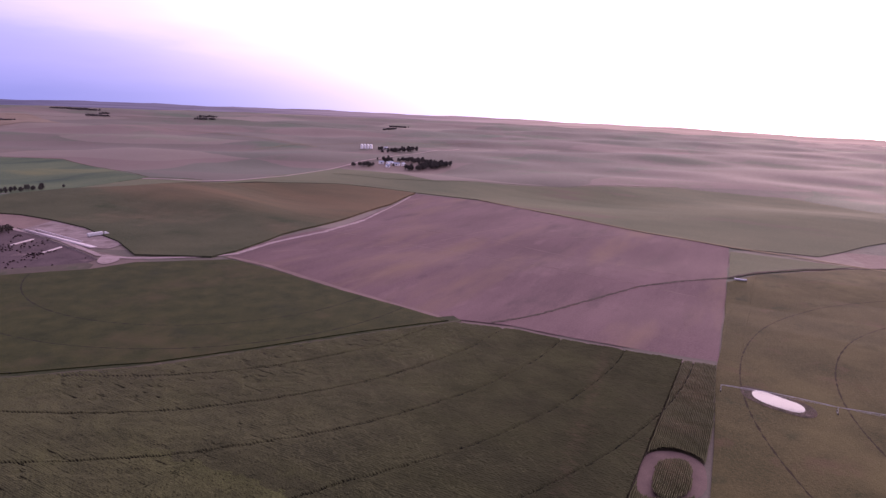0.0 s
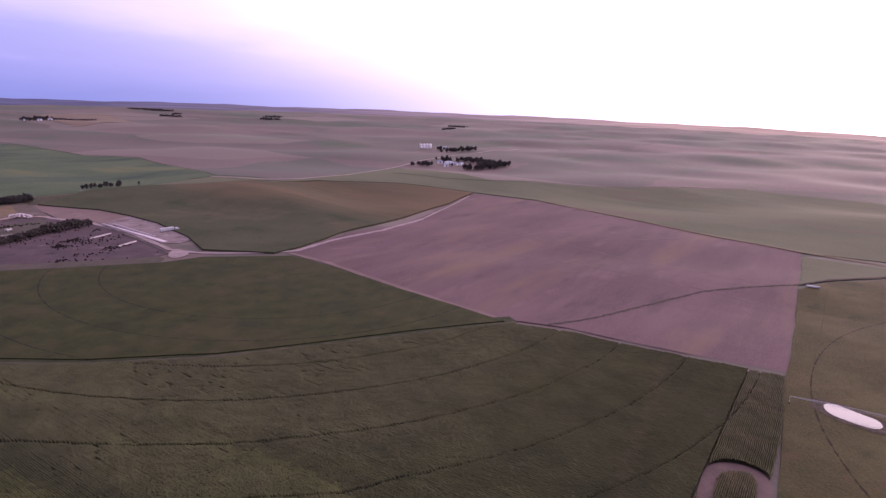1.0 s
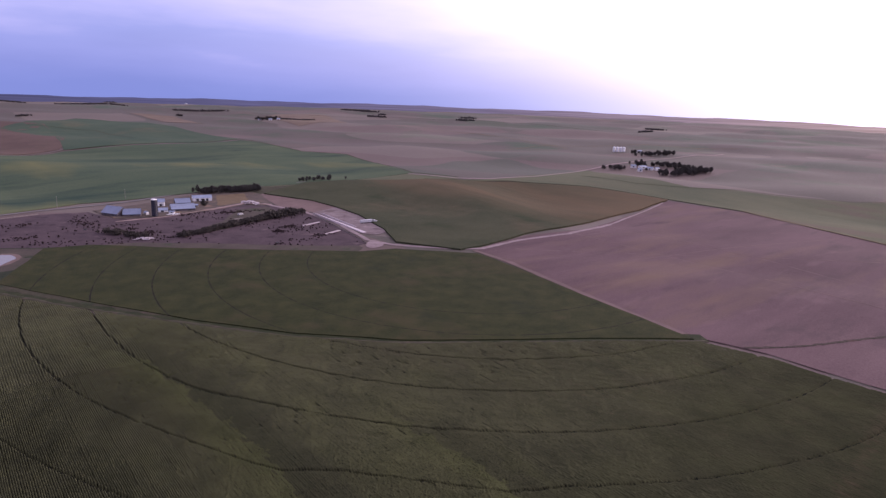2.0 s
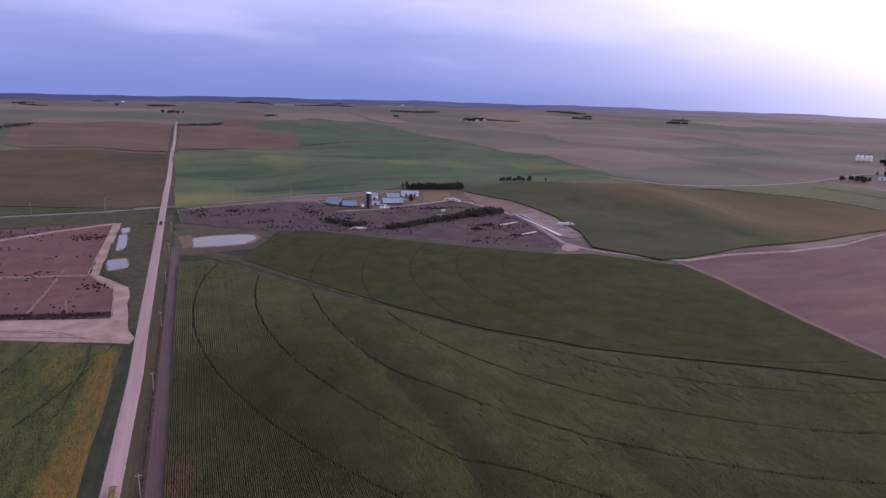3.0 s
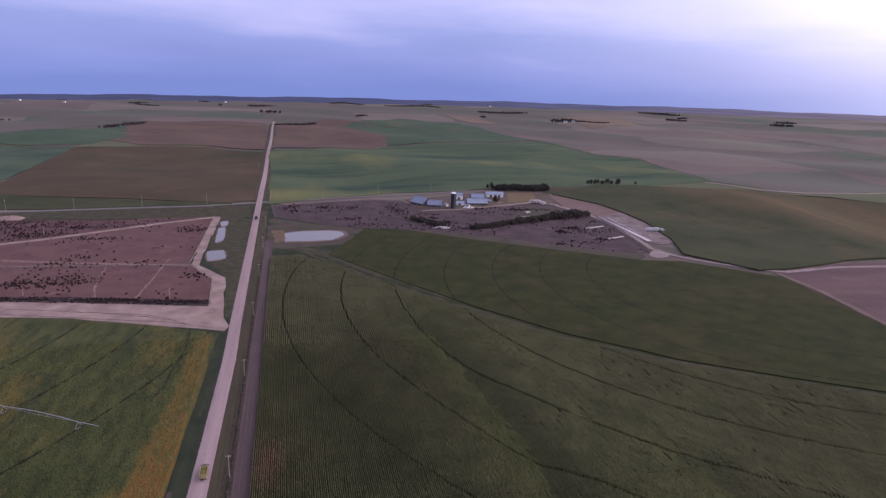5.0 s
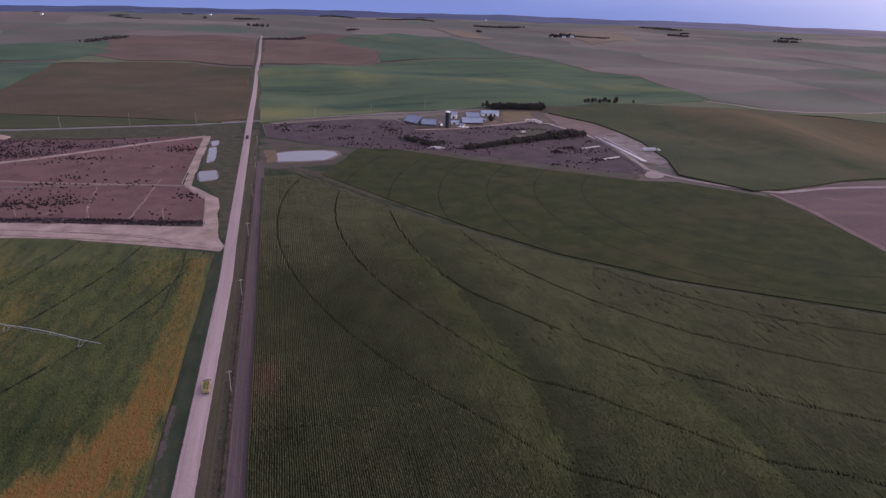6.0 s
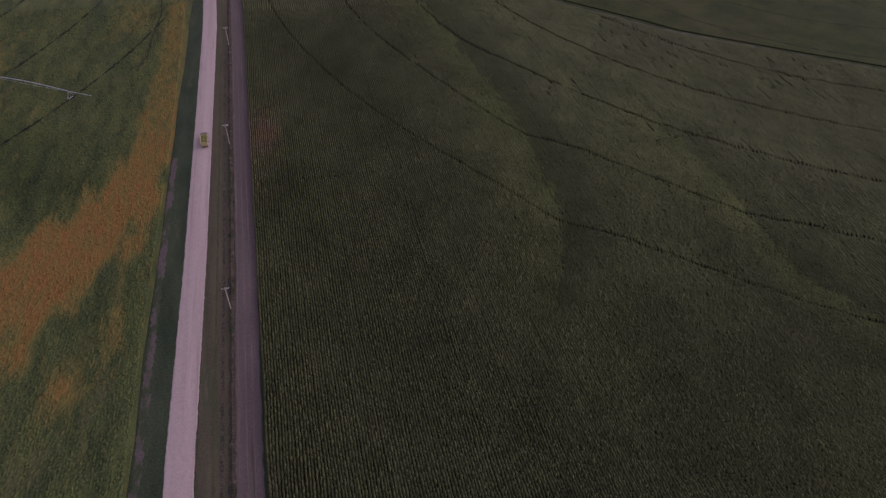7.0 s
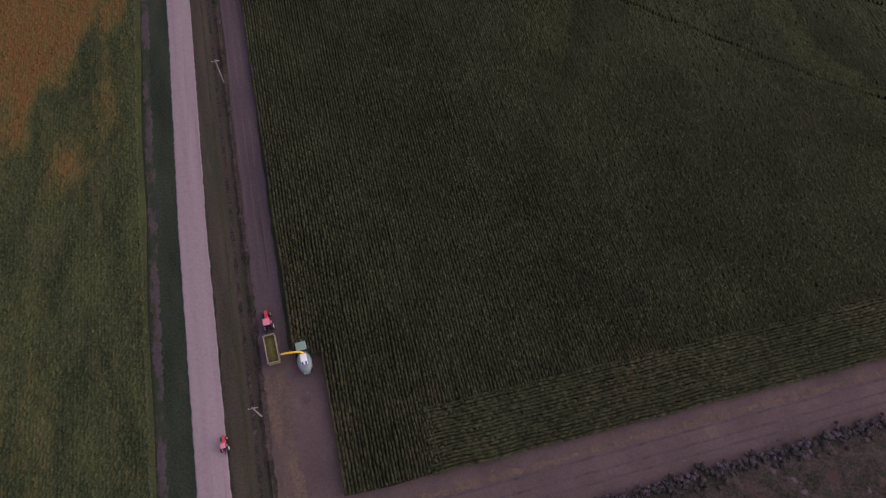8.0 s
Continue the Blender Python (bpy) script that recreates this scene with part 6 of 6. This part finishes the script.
def crown_clumps(seed, wide, tall, count):
    """Places on a rough egg, with gaps."""
    rnd = random.Random(seed)
    out = []
    for _ in range(count):
        a, u = rnd.uniform(0, 6.283), rnd.uniform(-1, 1)
        r = rnd.uniform(0.45, 1.0) * (1 + 0.25 * math.sin(3 * a + seed))
        s = math.sqrt(1 - u * u) * (1.0 if u < 0 else 0.85)
        out.append((wide * r * s * math.cos(a), wide * r * s * math.sin(a), tall * 0.58 + tall * 0.42 * u * r, rnd.uniform(0.10, 0.19) * wide))
    return out


def tree(name, seed, wide, tall, label, clumps=190, mat="leaf"):
    t = thing(name, label, "tree", group="trees")
    bm = bmesh.new()
    tube(bm, (0, 0, -0.4), (0.1, 0, tall * 0.42), wide * 0.11, wide * 0.06, 8)
    rnd = random.Random(seed)
    for i in range(6):
        a = i * 1.05 + rnd.uniform(-0.3, 0.3)
        tube(bm, (0.1, 0, tall * rnd.uniform(0.22, 0.42)), (wide * 0.6 * math.cos(a), wide * 0.6 * math.sin(a), tall * rnd.uniform(0.5, 0.75)), wide * 0.045, wide * 0.015, 6)
    part("trunk", bm, M["bark"], t)
    crown = new("crown", clump_mesh("crown", crown_clumps(seed, wide, tall, clumps), seed, mat))
    crown.parent = t
    return t


KINDS = [tree("tree", 1, 4.2, 11.0, "round dark green shade tree"), tree("tree", 2, 3.2, 12.5, "narrow dark green windbreak tree"),
         tree("tree", 3, 5.0, 10.0, "broad dark green farm tree"), tree("bush", 4, 2.4, 3.6, "low dark green bush in a hedge", 60, "brush"), tree("bush", 5, 3.0, 4.2, "scrubby dark bush in a hedge", 60, "brush")]
PLANTED = set()


def plant(kind, x, y, size=1.0):
    turn = random.uniform(0, 360)
    if kind not in PLANTED:
        PLANTED.add(kind)
        KINDS[kind].scale = (size,) * 3
        KINDS[kind].matrix_basis = spot(x, y, turn) @ Matrix.Scale(size, 4)
        return KINDS[kind]
    ob = copy_thing(KINDS[kind], spot(x, y, turn))
    ob.scale = (size * random.uniform(0.9, 1.1), size * random.uniform(0.9, 1.1), size)
    return ob


def row_of(kinds, a, b, count, spread, size):
    for i in range(count):
        s = (i + random.uniform(0.1, 0.9)) / count
        plant(random.choice(kinds), a[0] + (b[0] - a[0]) * s + random.uniform(-spread, spread), a[1] + (b[1] - a[1]) * s + random.uniform(-spread, spread), size * random.uniform(0.75, 1.2))


row_of((0, 1, 2), TREES_FARM[0], TREES_FARM[1], 70, 8.0, 0.8)
row_of((0, 1, 2), TREES_FARM[2], TREES_FARM[3], 10, 3.0, 0.75)
plant(0, *TREES_FARM[4], 0.5)
row_of((3, 4), HEDGE_PEN[0], HEDGE_PEN[1], 40, 4.0, 1.2)
row_of((3, 4), HEDGE_PEN[1], HEDGE_PEN[2], 44, 5.0, 1.4)
row_of((3, 4), HEDGE_PEN[2], HEDGE_PEN[3], 26, 7.0, 1.9)
row_of((3, 4), HEDGE_PEN2[0], HEDGE_PEN2[1], 30, 4.0, 1.2)


row_of((3, 4, 0), (272, 806), (284, 818), 6, 3.0, 0.8)


def distant_woods():
    """Groves far off, too small to tell their trees apart: many leafy clumps in one mesh."""
    rnd = random.Random(9)
    clumps = []
    pairs = [(p[i], p[i + 1], wide) for p, wide in ((GROVES, 9.0), (FAR_GROVES, 10.0)) for i in range(0, len(p), 2)]
    for _ in range(13):
        a = math.radians(rnd.uniform(-75, 75))
        r = rnd.uniform(3000, 4700)
        x, y, run = r * math.sin(a), r * math.cos(a), rnd.uniform(40, 150)
        pairs.append(((x, y), (x + run, y + rnd.uniform(-15, 15)) if rnd.random() < 0.7 else (x, y + run), 3.0))
    for a, b, wide in pairs:
        length = math.hypot(b[0] - a[0], b[1] - a[1])
        for _ in range(int(length / 2.0)):
            s = rnd.random()
            x = a[0] + (b[0] - a[0]) * s + rnd.gauss(0, wide)
            y = a[1] + (b[1] - a[1]) * s + rnd.gauss(0, wide)
            top = rnd.uniform(3, 7) * (0.6 + 0.4 * math.sin(math.pi * s))
            base = float(height(x, y)) + float(lift(x, y))
            for k in range(3):
                r = rnd.uniform(1.6, 3.6)
                clumps.append((x + rnd.uniform(-2, 2), y + rnd.uniform(-2, 2), base + max(r * 0.5, top * (0.25 + 0.33 * k)), r))
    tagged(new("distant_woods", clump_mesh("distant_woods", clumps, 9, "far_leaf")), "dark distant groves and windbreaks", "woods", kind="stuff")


distant_woods()


# ---- distant farmstead ----
def grain_bin(at, r, tall):
    b = thing("grain_bin", "white corrugated grain bin with a conical roof", "grain bin", spot(*at), group="grain bins")
    part("shell", lathe([(r, -0.3)] + [(r + (0.06 if i % 2 else 0), tall * i / 16) for i in range(17)], 20), M["white"], b)
    part("roof", lathe([(r + 0.15, tall), (r * 0.2, tall + r * 0.55), (r * 0.2, tall + r * 0.62)], 20), M["white"], b)
    part("ladder", boxes((r + 0.12, 0, 0, 0.08, 0.5, tall)), M["zinc"], b)


BIN = FARM2[6]
for i in range(4):
    grain_bin((BIN[0] - 8 + i * 4.4, BIN[1] + 12 - i * 9.0), 4.1, 12.5)
gable_building("shed", "small pale shed beside the grain bins", "shed", (BIN[0] + 26, BIN[1] - 58), 60, 8, 12, 4, 6, "white", "roof_pale", 1)
for (x, y), turn, w, ln, label in zip(FARM2_HOUSES, (40, 70, 20, 80, 55), (7, 9, 8, 6, 6), (11, 16, 13, 9, 9),
                                      ("white distant farmhouse among trees", "white distant barn among trees", "pale roofed distant shed by trees", "small white distant outbuilding", "low white distant shed by trees")):
    gable_building("farm_building", label, "building", (x - 14, y - 9), turn, w * 1.1, ln * 1.1, 3.6, 6.2, "white", "roof_pale", 1)
for k, (count, spread, size) in enumerate(((12, 10, 0.9), (24, 13, 1.0), (48, 18, 1.1), (6, 7, 1.0), (34, 13, 1.1))):
    row_of((0, 1, 2), FARM2_TREES[2 * k], FARM2_TREES[2 * k + 1], count, spread, size)
row_of((0, 1, 2), (FARM2_TREES[0][0], FARM2_TREES[0][1] + 12), (FARM2_TREES[5][0], FARM2_TREES[5][1] + 24), 4, 12, 0.7)
row_of((0, 1, 2), FARM2_TREES[3], FARM2_TREES[5], 40, 18, 1.0)
for x, y in FAR_HOUSES[:3] + FAR_HOUSES[4:]:
    gable_building("farm_building", "small white farm building far off", "building", (x, y), 60, 8, 13, 4, 6.5, "white", "roof_pale", 1)
row_of((0, 1, 2), (FAR_HOUSES[3][0] - 40, FAR_HOUSES[3][1]), (FAR_HOUSES[3][0] + 45, FAR_HOUSES[3][1] + 20), 12, 14, 1.1)
FAR_FARM = GROVES[6]
for dx, dy in ((-40, -10), (0, -30), (40, -25)):
    gable_building("farm_building", "white farm building at a distant grove", "building", (FAR_FARM[0] + dx, FAR_FARM[1] + dy), 60, 9, 15, 4, 6.5, "white", "roof_pale", 1)

row_of((0, 1, 2), (FAR_FARM[0] - 50, FAR_FARM[1] - 10), (FAR_FARM[0] + 50, FAR_FARM[1] + 20), 26, 22, 1.2)


# ---- pens: fences, troughs and culverts ----
def fence(a, b, label, gap=6.0, tall=1.5, mat="timber", rails=3):
    a, b = Vector((*a, 0)), Vector((*b, 0))
    way = b - a
    f = thing("fence", label, "fence", spot(a.x, a.y, math.degrees(math.atan2(way.y, way.x)), 0.05), group="pen fences")
    k = max(2, int(way.length / gap))
    first = part("post", tubes(((0, 0, -0.3), (0, 0, tall), 0.1), n=6), M[mat], f)
    for i in range(1, k + 1):
        p = bpy.data.objects.new("post", first.data)
        scene.collection.objects.link(p)
        p.parent = f
        p.location = (way.length * i / k, 0, 0)
    for r in range(rails):
        part("rail", boxes((way.length / 2, 0, tall * (r + 0.6) / rails, way.length, 0.07, 0.14)), M[mat], f)


LOW = PENS_WEST
fence(LOW[9], LOW[8], "long dark pipe fence along the feed apron", mat="dark_metal", tall=1.8)
fence(LOW[8], LOW[7], "long dark pipe fence along the feed apron", mat="dark_metal", tall=1.8)
fence(LOW[7], LOW[6], "timber pen fence at the lagoon side")
fence(LOW[6], LOW[5], "timber pen fence at the lagoon side")
fence(LOW[5], LOW[3], "timber pen fence at the lagoon side")
fence((-83, 522), (-340, 540), "pale cross fence between two pens")
fence(PENS_EAST[0], PENS_EAST[1], "timber pen fence along the asphalt road")
fence(PENS_EAST[0], PENS_EAST[-1], "timber pen fence at the road corner")
fence(PENS_EAST[9], PENS_EAST[7], "dark pipe fence along the concrete bunk", mat="dark_metal")


def water_tank(at, r, label):
    t = thing("water_tank", label, "tank", spot(*at, 0, 0.1), group="water tanks")
    part("rim", lathe([(r, 0), (r, 0.7), (r - 0.12, 0.7), (r - 0.12, 0.45)], 16), M["dark_metal"], t)


for at in ((-120, 520), (-200, 527), (-160, 610), (260, 560), (120, 705)):
    water_tank(at, 1.6, "round dark steel stock tank in a pen")


def culvert_head(at, turn):
    t = thing("culvert_headwall", "pale concrete culvert headwall beside the road", "culvert", spot(*at, turn), group="culvert headwalls")
    part("wall", boxes((0, 0, -0.3, 3.2, 0.4, 1.3)), M["pad"], t)
    part("wing", boxes((-1.9, 0.7, -0.3, 0.35, 1.8, 0.9), (1.9, 0.7, -0.3, 0.35, 1.8, 0.9)), M["pad"], t)


culvert_head((-40.6, 590), 90)
culvert_head((-30.6, 588), -90)


def culvert_pipe(at, turn):
    t = thing("culvert_pipe", "long pale concrete culvert pipe beside the creek", "pipe", spot(*at, turn, 0.4))
    part("barrel", prism([(0.9 * math.cos(a), 0.9 + 0.9 * math.sin(a)) for a in np.linspace(0, 2 * math.pi, 16, endpoint=False)], 10.0), M["trailer_paint"], t)
    for y in (-5.0, 5.0):
        collar = prism([(1.05 * math.cos(a), 0.9 + 1.05 * math.sin(a)) for a in np.linspace(0, 2 * math.pi, 16, endpoint=False)], 0.4)
        collar.transform(Matrix.Translation((0, y, 0)))
        part("collar", collar, M["trailer_paint"], t)


culvert_pipe((614, 11), 10)


def earth_mound(at):
    """A low heap of pale spoil, uneven on top."""
    rnd = random.Random(6)
    b = thing("earth_mound", "low mound of pale bare spoil beside the upper pens", "mound", spot(*at))
    bm = bmesh.new()
    bmesh.ops.create_grid(bm, x_segments=26, y_segments=12, size=1.0)
    for v in bm.verts:
        x, y = v.co.x, v.co.y
        r = min(1.0, math.hypot(x, y))
        up = (1 - r * r) ** 0.8 * 4.2 + rnd.uniform(-0.2, 0.25) * (1 - r) + 0.5 * math.sin(x * 7) * (1 - r)
        v.co = (x * 15, y * 10, up * 0.75 - 0.25)
    part("heap", bm, M["apron"], b, smooth=True)


earth_mound(MOUND[0])


def cattle_standin_rows(pens, count, seed, along_edge=()):
    """Dark lumps standing in for cattle, in loose clusters, thickest along the feed fence."""
    rnd = random.Random(seed)
    xs, ys = [p[0] for p in pens], [p[1] for p in pens]
    rows, heart = [], None
    while len(rows) < count:
        if heart is None or rnd.random() < 0.07:
            if along_edge and rnd.random() < 0.36:
                (ax, ay), (bx, by) = rnd.choice(list(zip(along_edge, along_edge[1:])))
                f = rnd.random()
                heart, spread = (ax + (bx - ax) * f, ay + (by - ay) * f + 5.0), (9.0, 1.6)
            else:
                heart, spread = (rnd.uniform(min(xs), max(xs)), rnd.uniform(min(ys), max(ys))), (rnd.uniform(3, 14), rnd.uniform(3, 10))
        x, y = rnd.gauss(heart[0], spread[0]), rnd.gauss(heart[1], spread[1])
        if inside(x, y, pens):
            rows.append((x, y, float(height(x, y)) + float(lift(x, y)) + 0.45, rnd.uniform(0.55, 0.95)))
        else:
            heart = None if rnd.random() < 0.2 else heart
    return rows


def pen_lumps():
    # added lumps in place of the herd, not manure
    clods = cattle_standin_rows(PENS_WEST, 1450, 21, PENS_WEST[9:6:-1]) + cattle_standin_rows(PENS_NORTH, 650, 22) + cattle_standin_rows(PENS_EAST, 1000, 23)
    tagged(new("cattle_standins", clump_mesh("cattle_standins", clods, 24, "manure_and_herd")), "dark lumps standing in for cattle scattered over the pens", "manure", kind="stuff")


pen_lumps()


def yard_pole(at):
    t = thing("yard_pole", "thin pale lamp pole standing in a pen", "pole", spot(*at), group="pen lamp poles")
    shaft = bmesh.new()
    tube(shaft, (0, 0, -0.3), (0, 0, 8.0), 0.16, 0.11, 8)
    part("shaft", shaft, M["rail_tan"], t)
    arm = part("arm", tubes(((0, 0, 7.7), (0.9, 0, 8.0), 0.04), n=6), M["zinc"], t)
    part("lamp_head", boxes((1.0, 0, 7.9, 0.5, 0.22, 0.12), bevel=0.03), M["zinc"], arm)


for at in ((-225.5, 461.6), (-178, 458), (-130.5, 446.6), (-81.7, 436.4), (-226, 644)):
    yard_pole(at)


def headland_weeds():
    """Low tufts in a dense row below the headland, dull violet heads over dark stems."""
    rnd = random.Random(31)
    for name, mat, count, lo, hi in (("weed_tufts", "weed_head", 620, 0.25, 0.6), ("dark_brush", "brush", 420, 0.3, 0.8)):
        rows = []
        for _ in range(count):
            x = rnd.uniform(18, 170)
            y = float(np.interp(x, [18, 40, 60, 100, 140, 200], [-0.2, 0.0, 0.4, 0.9, 1.4, 7.6])) + (rnd.gauss(-0.6, 0.6) if mat == "weed_head" else rnd.gauss(-1.6, 1.3))
            if math.sin(x * 0.9 + 2 * math.sin(x * 0.23)) > -0.55 or mat == "brush":
                rows.append((x, y, float(height(x, y)) + 0.75 + rnd.uniform(0.1, 0.5), rnd.uniform(lo, hi)))
        tagged(new(name, clump_mesh(name, rows, 32, mat)), "dull violet weed heads along the headland" if mat == "weed_head" else "dark low brush on the weedy bank", "weeds", kind="stuff")


headland_weeds()
